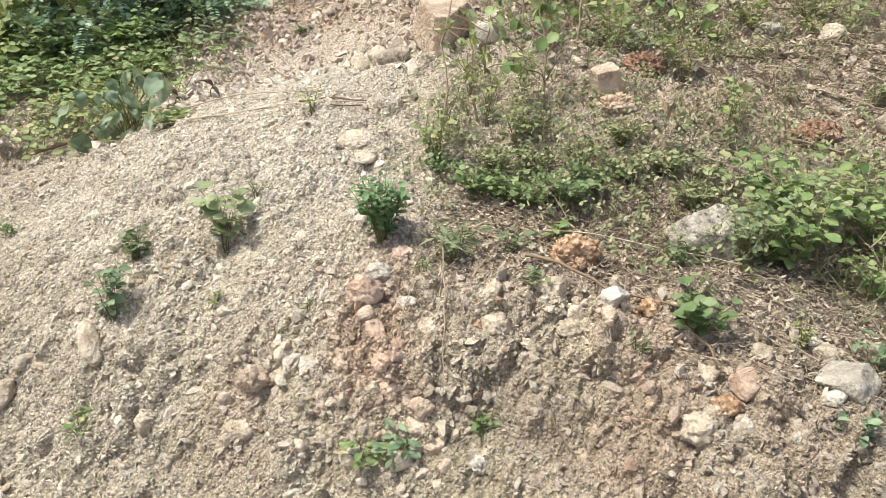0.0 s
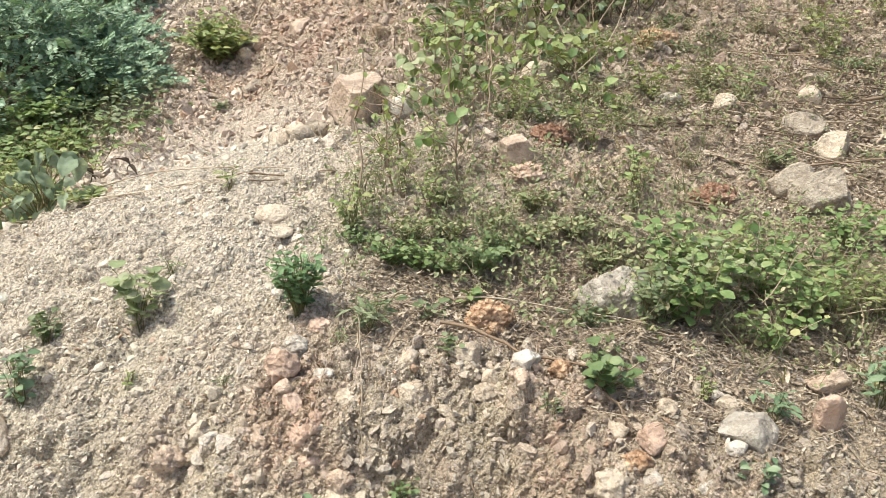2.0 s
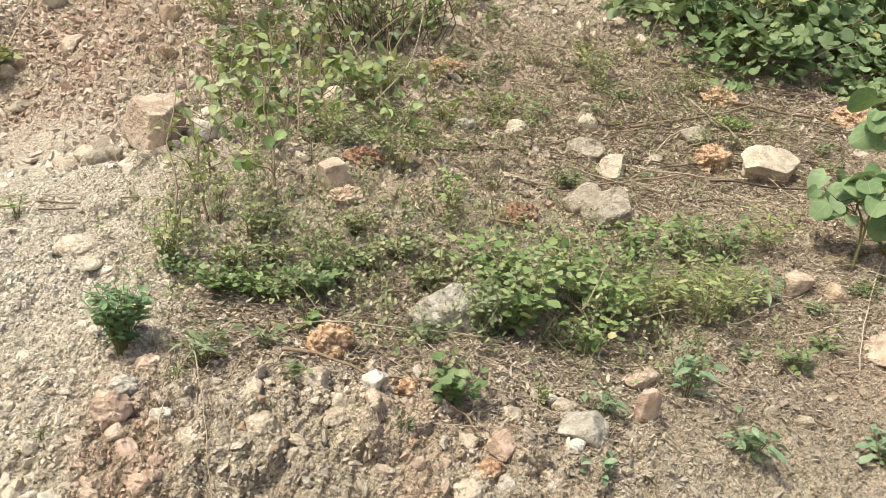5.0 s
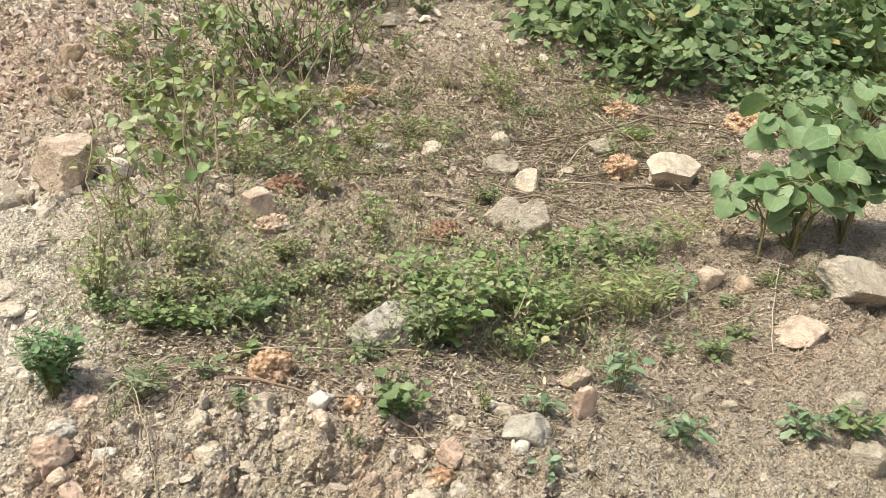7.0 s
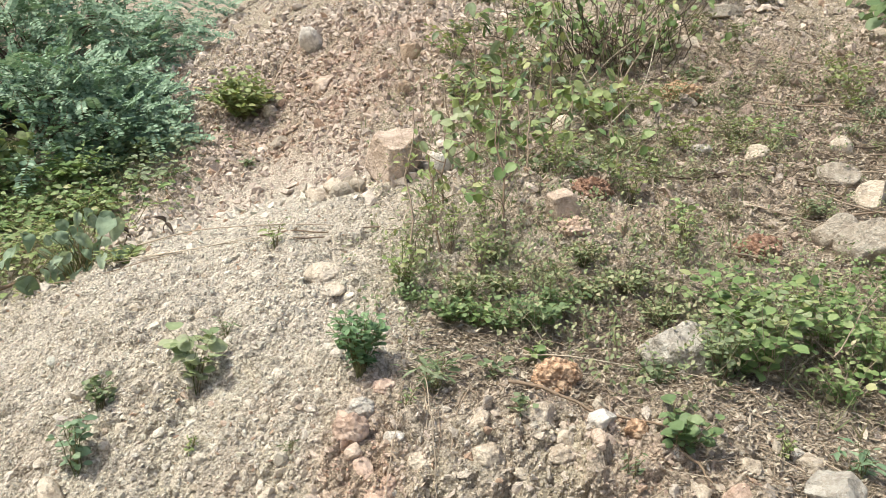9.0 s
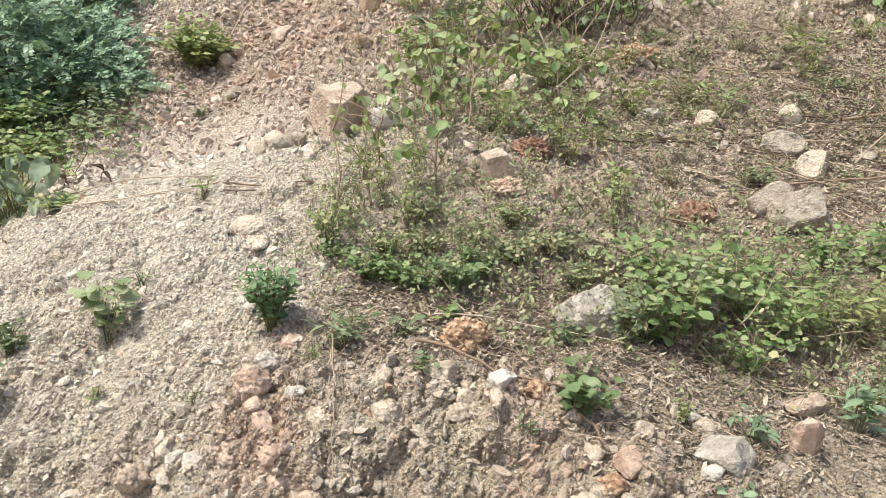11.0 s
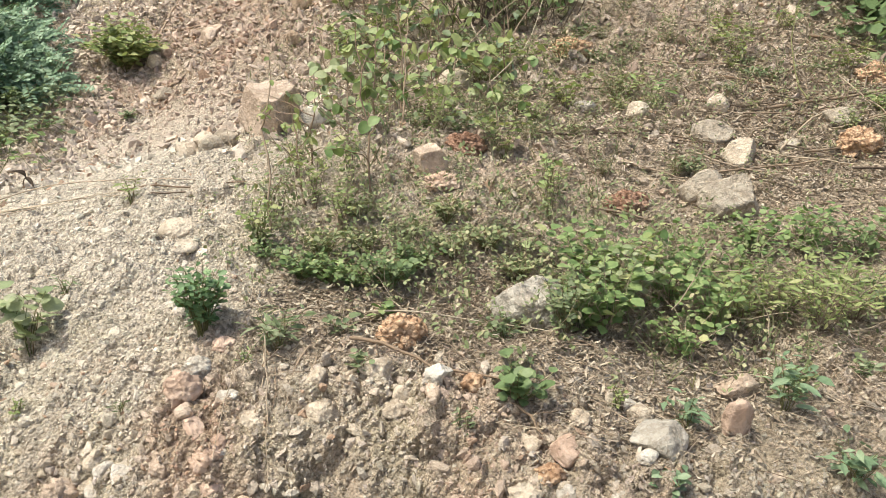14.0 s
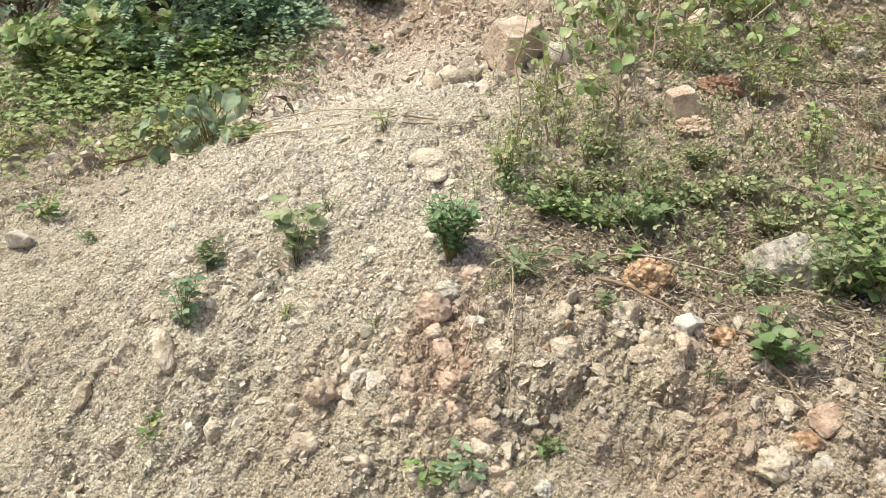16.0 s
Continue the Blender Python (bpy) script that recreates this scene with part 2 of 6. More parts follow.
STALK = bark_material("green_stalk", (0.0, (0.13, 0.15, 0.05)), (0.6, (0.2, 0.19, 0.08)), (1.0, (0.27, 0.2, 0.11)))


# ---- land form ----
def soft(u, w):
    return w * np.logaddexp(0, np.asarray(u, float) / w)


def bell(x, y, cx, cy, rx, ry):
    return np.exp(-((x - cx) / rx) ** 2 - ((y - cy) / ry) ** 2)


def lattice(ix, iy, seed):
    n = (ix.astype(np.int64) * 374761393 + iy.astype(np.int64) * 668265263 + seed * 974711) & 0x7FFFFFFF
    n = ((n ^ (n >> 13)) * 1274126177) & 0x7FFFFFFF
    n = ((n ^ (n >> 16)) * 668265263) & 0x7FFFFFFF
    return (n ^ (n >> 15)) / float(0x7FFFFFFF)


def value_noise(x, y, scale, seed):
    x, y = np.asarray(x, float) * scale, np.asarray(y, float) * scale
    ix, iy = np.floor(x), np.floor(y)
    u, v = x - ix, y - iy
    u, v = u * u * (3 - 2 * u), v * v * (3 - 2 * v)
    a, b = lattice(ix, iy, seed), lattice(ix + 1, iy, seed)
    c, d = lattice(ix, iy + 1, seed), lattice(ix + 1, iy + 1, seed)
    return (a * (1 - u) + b * u) * (1 - v) + (c * (1 - u) + d * u) * v - 0.5


def clods(x, y, scale, seed):
    """Angular lumps on a jittered grid, each tilted its own way: 0 between them to about 1 on top."""
    x, y = np.asarray(x, float) * scale, np.asarray(y, float) * scale
    ix, iy = np.floor(x), np.floor(y)
    best = np.zeros_like(x)
    for i in (-1, 0, 1):
        for j in (-1, 0, 1):
            a, b = ix + i, iy + j
            dx, dy = x - a - lattice(a, b, seed), y - b - lattice(a, b, seed + 1)
            r = 0.3 + 0.55 * lattice(a, b, seed + 2)
            k = lattice(a, b, seed + 3) * 6.283
            u, v = dx * np.cos(k) + dy * np.sin(k), dy * np.cos(k) - dx * np.sin(k)
            d = (np.abs(u) ** 2.6 + np.abs(v * 1.35) ** 2.6) / r ** 2.6
            best = np.maximum(best, np.clip(1 - d * d, 0, 1) ** 0.6 * (r + 0.55 * u))
    return best


def bank(x, y):
    """The lie of the land: a steep cut face with a gently rising slope above it."""
    x, y = np.asarray(x, float), np.asarray(y, float)
    x = -1.7 + soft(x + 1.7, 0.15) - soft(x - 2.5, 0.15)
    y = y - soft(y - 12, 1.0)
    u = y - (1.9306 - 0.3113 * x + 0.0465 * x * x)
    z = 0.5942 - 0.0883 * x - 0.0785 * x * x + 0.038 * x ** 3 + 0.2559 * u - 1.2797 * soft(-u, 0.12)
    z = z + 0.1929 * soft(y - 4.2, 0.3) + 0.0308 * x * soft(y - 2.4, 0.2)
    z = z + 0.1328 * bell(x, y, 0.7, 3.3, 0.55, 0.6) - 0.3143 * bell(x, y, -0.8, 5.5, 0.5, 1.0) - 0.19 * bell(x, y, -0.45, 4.55, 0.8, 0.6)
    return soft(z, 0.05)


def litter(x, y):
    """How much dead plant matter covers the soil."""
    m = 0.9 * bell(x, y, 0.3, 2.35, 0.5, 0.3) + 0.8 * bell(x, y, 1.0, 2.3, 0.7, 0.45) + 0.8 * bell(x, y, 2.4, 3.2, 1.0, 0.9)
    m = m + 0.3 * bell(x, y, 1.2, 3.6, 0.9, 1.0) + 0.6 * bell(x, y, 0.95, 1.9, 0.3, 0.15) + 0.9 * bell(x, y, 3.6, 4.2, 1.4, 0.8) + 0.8 * bell(x, y, -2.6, 5.4, 1.0, 0.8) + 0.45 * bell(x, y, 2.05, 2.1, 0.6, 0.24) + 0.15 * bell(x, y, 1.75, 1.72, 0.5, 0.14)
    m = m * np.clip((x + 0.1) / 0.2 + 5 * (x < -1.5), 0, 1)
    return np.clip(m + 0.7 * value_noise(x, y, 3.1, 61) * m - 0.75 * bell(x, y, 0.5, 2.0, 0.32, 0.1) - 0.5 * bell(x, y, 0.8, 1.72, 0.3, 0.08) - 0.35 * bell(x, y, 1.0, 3.1, 0.5, 0.3), 0, 1)


def earth(x, y):
    """Darker brown earth on the lower bank."""
    return np.clip(0.75 * bell(x, y, 1.65, 1.65, 1.0, 0.42) + 0.75 * bell(x, y, 2.6, 2.2, 0.9, 0.6) + 0.3 * bell(x, y, 2.6, 4.2, 2.0, 1.2) + 0.28 * bell(x, y, -0.75, 1.72, 0.8, 0.18) , 0, 1) * (1 + 0.8 * value_noise(x, y, 3.3, 64))


def upland(x, y):
    """The stony slope above the pale bank; its soil is coloured darker to stand for shade between the stones."""
    return np.clip((y - 3.0 - 0.9 * bell(x, y, -0.7, 3.6, 0.7, 0.9)) / 0.9, 0, 1)


def pallor(x, y):
    m = 1.2 * bell(x, y, -0.55, 3.7, 0.75, 0.95) + 0.8 * shelf(x, y) + 0.7 * bell(x, y, -0.7, 2.8, 0.8, 0.5) + 0.5 * bell(x, y, -0.8, 2.25, 0.7, 0.35) + 0.35 * bell(x, y, -1.4, 3.1, 0.5, 0.5)
    return np.clip(m * (1 + 0.9 * value_noise(x, y, 4.2, 62)) + 0.5 * shelf(x, y), 0, 1)


def redness(x, y):
    m = 0.75 * bell(x, y, -0.14, 2.0, 0.14, 0.2) + 0.7 * bell(x, y, -0.1, 2.27, 0.1, 0.06) + 0.5 * bell(x, y, 2.2, 2.0, 0.6, 0.4) + 0.6 * bell(x, y, 0.45, 2.05, 0.35, 0.3) + 0.5 * bell(x, y, 1.0, 3.3, 0.8, 0.8) + 0.5 * bell(x, y, 3.0, 3.3, 1.3, 1.2)
    m = m + 0.5 * bell(x, y, 0.7, 1.75, 0.3, 0.2) + 0.65 * bell(x, y, -0.3, 5.6, 1.0, 0.9) + 0.4 * bell(x, y, -0.55, 1.95, 0.12, 0.15) + 0.4 * bell(x, y, 1.9, 4.9, 1.2, 0.7)
    return np.clip(m * (1 + 1.2 * value_noise(x, y, 6, 63)), 0, 1)


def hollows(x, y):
    """Places where earth has fallen out of the cut face; soil and rubble colours are darkened here as recess shade."""
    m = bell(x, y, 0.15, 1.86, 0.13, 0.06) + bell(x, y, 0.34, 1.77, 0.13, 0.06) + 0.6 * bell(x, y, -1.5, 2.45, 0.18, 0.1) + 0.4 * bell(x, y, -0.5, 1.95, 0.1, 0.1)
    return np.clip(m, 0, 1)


def land(x, y):
    """Height of the ground with its middling relief."""
    x, y = np.asarray(x, float), np.asarray(y, float)
    near = np.exp(-((x - 0.8) / 5.0) ** 6 - ((y - 3.5) / 4.6) ** 6)
    z = bank(x, y) + near * (0.07 * value_noise(x, y, 1.7, 11) + 0.045 * value_noise(x, y, 4.3, 12) + 0.03 * value_noise(x, y, 11, 13))
    z = z - 0.085 * hollows(x, y)
    return z + (1 - near) * 0.5 * value_noise(x, y, 0.09, 14)


def shelf(x, y):
    """The smooth dusty shelf under the large boulder."""
    return np.clip(bell(x, y, -0.66, 4.3, 0.38, 0.75) + 0.5 * value_noise(x, y, 5, 96) * bell(x, y, -0.66, 4.3, 0.6, 0.9), 0, 1)


def dusty(x, y):
    """Where fine dust has slid over the clods: 0 cloddy to 1 smooth."""
    n = value_noise(x * 1.6, y * 0.8, 2.3, 24) + 0.5 * value_noise(x, y, 6.1, 95)
    m = np.clip(0.42 + 1.9 * n, 0, 1) + 0.9 * bell(x, y, -0.62, 1.97, 0.16, 0.16) + 0.6 * bell(x, y, -1.0, 1.9, 0.2, 0.12)
    return np.clip(m - 0.9 * bell(x, y, 0.0, 2.05, 0.55, 0.24) - 0.4 * bell(x, y, -0.4, 2.6, 0.4, 0.4) - 0.5 * bell(x, y, -1.6, 2.45, 0.4, 0.25), 0, 1)


def crust(x, y, scale, seed):
    """Broken crust: angular plates and gaps of uneven size, about 0 to 1."""
    a = np.abs(value_noise(x, y, scale, seed)) + 0.55 * np.abs(value_noise(x, y, scale * 2.1, seed + 1)) + 0.3 * np.abs(value_noise(x, y, scale * 4.3, seed + 2))
    return np.clip(a * 2.1, 0, 1.4)


def crumbs(x, y):
    """How far loose crumbs and clods stand out of the ground."""
    near = np.exp(-((x - 0.8) / 5.0) ** 4 - ((y - 3.2) / 4.2) ** 4)
    near = near * (0.3 + 0.7 * np.clip((y - 0.9) / 0.4, 0, 1)) * np.clip((y + 1.4) / 0.8, 0, 1) * np.clip((x + 4.9) / 0.8, 0, 1) * np.clip((6.9 - x) / 0.8, 0, 1)
    calm = (1 - 0.5 * litter(x, y)) * (1 - 0.7 * shelf(x, y))
    patch = 1.15 - 0.85 * dusty(x, y)
    wx, wy = x + 0.03 * value_noise(x, y, 30, 91) + 0.012 * value_noise(x, y, 80, 92), y + 0.03 * value_noise(x, y, 30, 93) + 0.012 * value_noise(x, y, 80, 94)
    fade = np.clip(1.25 - (y - 2.6) / 1.6, 0.6, 1)
    lumps = 0.05 * np.clip(clods(wx, wy, 9, 81) - 0.25, 0, 1) * patch + 0.022 * clods(wx, wy, 15, 21) * patch
    lumps = lumps + fade * (0.3 + 0.7 * patch) * (0.02 * crust(wx, wy, 17, 31) + 0.009 * clods(wx, wy, 31, 51))
    lumps = lumps + 0.065 * np.clip(clods(wx, wy, 6, 41) - 0.42, 0, 1) * patch
    lumps = lumps * (1 - 0.35 * pallor(x, y))
    return near * calm * (lumps + fade * (0.008 * value_noise(x, y, 75, 25) + 0.006 * value_noise(x, y, 130, 27)) + 0.014 * value_noise(x, y, 24, 26))


def surface(x, y):
    """Places on the crumbling ground over x, y, pushed out along its slope."""
    x, y = np.asarray(x, float), np.asarray(y, float)
    e = 0.05
    gx, gy = (land(x + e, y) - land(x - e, y)) / (2 * e), (land(x, y + e) - land(x, y - e)) / (2 * e)
    k = crumbs(x, y) / np.sqrt(1 + gx * gx + gy * gy)
    return np.stack([x - gx * k, y - gy * k, land(x, y) + k], 1)


def ground_z(x, y):
    return float(land(np.array([x]), np.array([y]))[0]) + 0.014


def rest_z(x, y, r):
    """Mean height of the crumbling ground within about r of a place."""
    k = np.arange(9) * 0.7
    px, py = x + r * np.append(0, np.cos(k)), y + r * np.append(0, np.sin(k))
    return float(np.mean(land(px, py) + crumbs(px, py)))


def tilt_at(x, y):
    """Turns upright into the ground's normal at that place."""
    e = 0.06
    n = Vector((ground_z(x - e, y) - ground_z(x + e, y), ground_z(x, y - e) - ground_z(x, y + e), 2 * e)).normalized()
    return Vector((0, 0, 1)).rotation_difference(n).to_matrix().to_4x4()


def mesh_from(name, verts, faces, mat, smooth=True):
    """verts (n, 3); faces (m, k), all with k corners."""
    verts, faces = np.asarray(verts, np.float32), np.asarray(faces, np.int32)
    me = bpy.data.meshes.new(name)
    me.vertices.add(len(verts))
    me.vertices.foreach_set("co", verts.ravel())
    m, k = faces.shape
    me.loops.add(m * k)
    me.loops.foreach_set("vertex_index", faces.ravel())
    me.polygons.add(m)
    me.polygons.foreach_set("loop_start", np.arange(0, m * k, k, dtype=np.int32))
    me.polygons.foreach_set("use_smooth", np.full(m, smooth))
    me.update(calc_edges=True)
    me.validate()
    me.materials.append(mat)
    return me


def paint(me, name, rgb):
    a = me.attributes.new(name, "FLOAT_COLOR", "POINT")
    a.data.foreach_set("color", np.concatenate([rgb, np.ones((len(rgb), 1))], 1).astype(np.float32).ravel())


def axis(lo, hi, fine, reach):
    core = [lo]
    while core[-1] < hi:
        core.append(core[-1] + fine(core[-1]))
    out, step, p = [], fine(hi), core[-1]
    while p < reach:
        step *= 1.4
        p += step
        out.append(p)
    back, step, p = [], fine(lo), lo
    while p > -reach:
        step *= 1.4
        p -= step
        back.append(p)
    return np.array(back[::-1] + core + out)


def build_ground():
    xs = axis(-5.0, 7.0, lambda v: 0.011 if -1.65 < v < 2.1 else 0.02 if -2.7 < v < 4.3 else 0.08, 1500)
    ys = axis(-1.5, 7.2, lambda v: 0.045 if v < 1.15 else 0.014 if v < 1.4 else 0.0075 if v < 2.2 else 0.0105 + 0.008 * max(0, v - 2.6), 1500)
    gx, gy = np.meshgrid(xs, ys)
    x, y = gx.ravel(), gy.ravel()
    i = np.arange(len(x)).reshape(gx.shape)
    faces = np.stack([i[:-1, :-1], i[:-1, 1:], i[1:, 1:], i[1:, :-1]], -1).reshape(-1, 4)
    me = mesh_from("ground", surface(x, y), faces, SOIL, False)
    # Third channel: litter and brown earth, plus shade painted into hollows and upland gaps.
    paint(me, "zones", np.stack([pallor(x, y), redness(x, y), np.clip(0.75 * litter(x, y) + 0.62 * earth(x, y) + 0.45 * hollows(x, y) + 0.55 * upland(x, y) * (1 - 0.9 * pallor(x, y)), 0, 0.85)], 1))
    return tagged(new("ground", me), "stony pale earth bank with a steep crumbling face", "ground", kind="structure")


ground = build_ground()


# ---- mesh building ----
def icosphere(level):
    bm = bmesh.new()
    bmesh.ops.create_icosphere(bm, subdivisions=level, radius=1)
    v = np.array([p.co[:] for p in bm.verts])
    f = np.array([[p.index for p in q.verts] for q in bm.faces])
    bm.free()
    return v, f


SPHERES = {n: icosphere(n) for n in (1, 2, 3, 4, 5)}


def chipped(level, rng, cuts=9, bite=(0.55, 0.9), rough=0.05):
    """A broken stone of about radius 1: a ball with flat chips struck off it."""
    v, f = SPHERES[level]
    v = v.copy()
    for _ in range(cuts):
        n = rng.normal(size=3)
        n /= np.linalg.norm(n)
        over = np.clip(v @ n - rng.uniform(*bite), 0, None)
        v -= np.outer(over * 0.93, n)
    q = rng.uniform(0, 50, 3)
    for k, a in ((1.7, rough * 2), (4.5, rough), (11, rough * 0.45)):
        v *= 1 + a * np.array([noise.noise(Vector(p * k + q)) for p in v])[:, None]
    return v, f


def nodular(level, rng, count=460):
    """A knobbly lump of cemented nodules."""
    v, f = SPHERES[level]
    seeds = rng.normal(size=(count, 3))
    seeds /= np.linalg.norm(seeds, axis=1)[:, None]
    size = rng.uniform(0.06, 0.15, count)
    d = np.linalg.norm(v[:, None] - seeds[None], axis=2)
    lift = (np.sqrt(np.clip(1 - (d / size) ** 2, 0, 1)) * size).max(1)
    q = rng.uniform(0, 50, 3)
    big = np.array([noise.noise(Vector(p * 1.5 + q)) for p in v])
    return v * (0.82 + 0.34 * big + 1.5 * lift)[:, None], f


class Pile:
    """Collects verts and four-cornered faces of one mesh."""

    def __init__(self):
        self.v, self.f, self.n = [], [], 0

    def add(self, v, f):
        self.v.append(v)
        self.f.append(np.asarray(f) + self.n)
        self.n += len(v)

    def mesh(self, name, mat, smooth=True):
        return mesh_from(name, np.concatenate(self.v), np.concatenate(self.f), mat, smooth)


def tube(pile, pts, r0, r1, sides=5):
    pts = np.asarray(pts, float)
    n = len(pts)
    d = np.gradient(pts, axis=0)
    d /= np.linalg.norm(d, axis=1)[:, None] + 1e-9
    ref = np.array([0.31, 0.2, 0.93]) if abs(d[0][2]) < 0.8 else np.array([0.9, 0.3, 0.1])
    a = np.cross(d, ref)
    a /= np.linalg.norm(a, axis=1)[:, None] + 1e-9
    b = np.cross(d, a)
    r = np.linspace(r0, r1, n)[:, None, None]
    k = np.arange(sides) * 2 * math.pi / sides
    v = pts[:, None] + r * (np.cos(k)[None, :, None] * a[:, None] + np.sin(k)[None, :, None] * b[:, None])
    i = np.arange(n * sides).reshape(n, sides)
    j = np.roll(i, -1, axis=1)
    f = np.stack([i[:-1], j[:-1], j[1:], i[1:]], -1).reshape(-1, 4)
    pile.add(v.reshape(-1, 3), f)


LEAF_FORM = {
    "oval": (0.08, 0.32, 0.46, 0.5, 0.42, 0.25, 0.03), "obovate": (0.05, 0.16, 0.3, 0.43, 0.5, 0.44, 0.16), "lance": (0.08, 0.28, 0.4, 0.42, 0.33, 0.18, 0.02),
    "round": (0.2, 0.42, 0.52, 0.54, 0.5, 0.36, 0.1), "heart": (0.4, 0.57, 0.63, 0.63, 0.58, 0.46, 0.26), "blade": (0.4, 0.5, 0.48, 0.42, 0.34, 0.2, 0.02),
}


def leaf_form(kind, fold=0.14, droop=0.18):
    """A leaf along y, 1 long and about 1 wide, folded along its rib, with drooping tip."""
    w = LEAF_FORM[kind]
    rows = np.linspace(0, 1, 7)
    v = []
    for t, h in zip(rows, w):
        z = -droop * t * t
        back = -0.17 if kind == "heart" and t == 0 else 0.0
        wave = 0.03 * math.sin(t * 11)
        v += [(-h, t + back, z + fold * h + wave), (-h * 0.5, t + back * 0.6, z + fold * h * 0.42), (0, t, z), (h * 0.5, t + back * 0.6, z + fold * h * 0.42), (h, t + back, z + fold * h - wave)]
    i = np.arange(35).reshape(7, 5)
    return np.array(v), np.stack([i[:-1, :-1], i[:-1, 1:], i[1:, 1:], i[1:, :-1]], -1).reshape(-1, 4)


def small_leaf(kind):
    """The same with fewer corners, for crowded small leaves."""
    w = LEAF_FORM[kind]
    v = [(0, 0, 0), (-w[2] * 1.02, 0.33, 0.05), (0, 0.4, -0.02), (w[2] * 1.02, 0.33, 0.05), (-w[4], 0.72, 0.0), (0, 1, -0.16), (w[4], 0.72, 0.0)]
    return np.array(v, float), np.array([(0, 3, 2, 1), (1, 2, 5, 4), (2, 3, 6, 5)])


def medium_leaf(kind):
    v, _ = leaf_form(kind)
    v = v.reshape(7, 5, 3)[::2, ::2].reshape(-1, 3)
    i = np.arange(12).reshape(4, 3)
    return v, np.stack([i[:-1, :-1], i[:-1, 1:], i[1:, 1:], i[1:, :-1]], -1).reshape(-1, 4)


MEDIUM = {k: medium_leaf(k) for k in LEAF_FORM}
BLADE = (MEDIUM["blade"][0] * np.array([1, 1, 0.02]) + np.outer(MEDIUM["blade"][0][:, 1] ** 2, (0, 0, -0.22)), MEDIUM["blade"][1])
FORMS = {k: leaf_form(k) for k in LEAF_FORM}
SMALL = {k: small_leaf(k) for k in LEAF_FORM}


def frame_of(along, up):
    y = np.asarray(along, float)
    y = y / (np.linalg.norm(y) + 1e-9)
    x = np.cross(y, up)
    if np.linalg.norm(x) < 1e-3:
        x = np.cross(y, (1.0, 0.2, 0.1))
    x = x / np.linalg.norm(x)
    return x, y, np.cross(x, y)


def put_leaf(pile, form, at, along, up, length, width):
    x, y, z = frame_of(along, up)
    v, f = form
    pile.add(np.asarray(at) + np.outer(v[:, 0] * width, x) + np.outer(v[:, 1] * length, y) + np.outer(v[:, 2] * (0.45 * length + 0.55 * width), z), f)


def part(name, me, parent, label=""):
    ob = new(name, me)
    ob.parent = parent
    if label:
        tagged(ob, label)
    return ob


def stand(name, x, y, label, category, group="", sink=0.0):
    """The Empty at the foot of a thing."""
    ob = new(name)
    ob.empty_display_size = 0.05
    ob.location = (x, y, rest_z(x, y, 0.025) - 0.004 - sink)
    return tagged(ob, label, category, group)


def bent(a, b, rise, rng, n=6, wobble=0.03):
    """Points on a stem from a to b that leaves a steeply."""
    a, b = np.asarray(a, float), np.asarray(b, float)
    c = a * 0.55 + b * 0.45 + np.array([0, 0, rise])
    t = np.linspace(0, 1, n)[:, None]
    pts = a * (1 - t) ** 2 + 2 * c * t * (1 - t) + b * t * t
    k = np.linalg.norm(b - a) * wobble
    pts[1:-1] += rng.normal(0, k, (n - 2, 3))
    return pts


# ---- rocks ----
def rounded(v, f, times):
    """Wears the edges of a closed mesh down by averaging neighbours."""
    e = np.concatenate([f[:, (0, 1)], f[:, (1, 2)], f[:, (2, 0)]])
    n = np.bincount(e[:, 0], minlength=len(v))[:, None]
    for _ in range(times):
        m = np.stack([np.bincount(e[:, 0], v[e[:, 1], k], len(v)) for k in range(3)], 1) / n
        v = v * 0.4 + m * 0.6
    return v


def rock(label, x, y, w, h, mat, seed, depth=0.8, turn=0.0, tilt=0.0, cuts=13, lumpy=False, sink=0.2, level=4, bite=(0.4, 0.76), name="rock", faces=(), worn=1, taper=0.12):
    """A loose rock: w wide, h high as it shows, its front foot at x, y. faces: broken planes (normal, distance); worn: how rounded its edges are."""
    rng = np.random.default_rng(seed)
    level = 5 if w > 0.2 and not lumpy else level
    v, f = nodular(min(level + 1, 5), rng) if lumpy else chipped(level, rng, cuts, bite, 0.05)
    for nx, ny, nz, d in faces:
        n = np.array((nx, ny, nz), float)
        n /= np.linalg.norm(n)
        v = v - np.outer(np.clip(v @ n - d, 0, None) * 0.96, n)
    if not lumpy:
        v = rounded(v, f, worn)
        q = rng.uniform(0, 50, 3)
        for k, a in ((1.6, 0.07), (4.5, 0.05), (10, 0.03), (22, 0.018)):
            v = v * (1 + a * np.array([noise.noise(Vector(p * k + q)) for p in v])[:, None])
    v[:, :2] *= (1 - taper * v[:, 2:] / np.abs(v[:, 2]).max())
    v = v - (v.max(0) + v.min(0)) / 2
    v = v / (v.max(0) - v.min(0)) * np.array([w, w * depth, h])
    me = mesh_from(name, v, f, mat)
    ob = new(name, me)
    cy = y - 0.02 + 0.36 * w * depth
    ob.matrix_world = Matrix.Translation((x, cy, rest_z(x, cy, w * 0.35) + h * (0.4 - sink))) @ tilt_at(x, cy) @ pose(0, 0, 0, 0, tilt, turn)
    return tagged(ob, label, "rock")


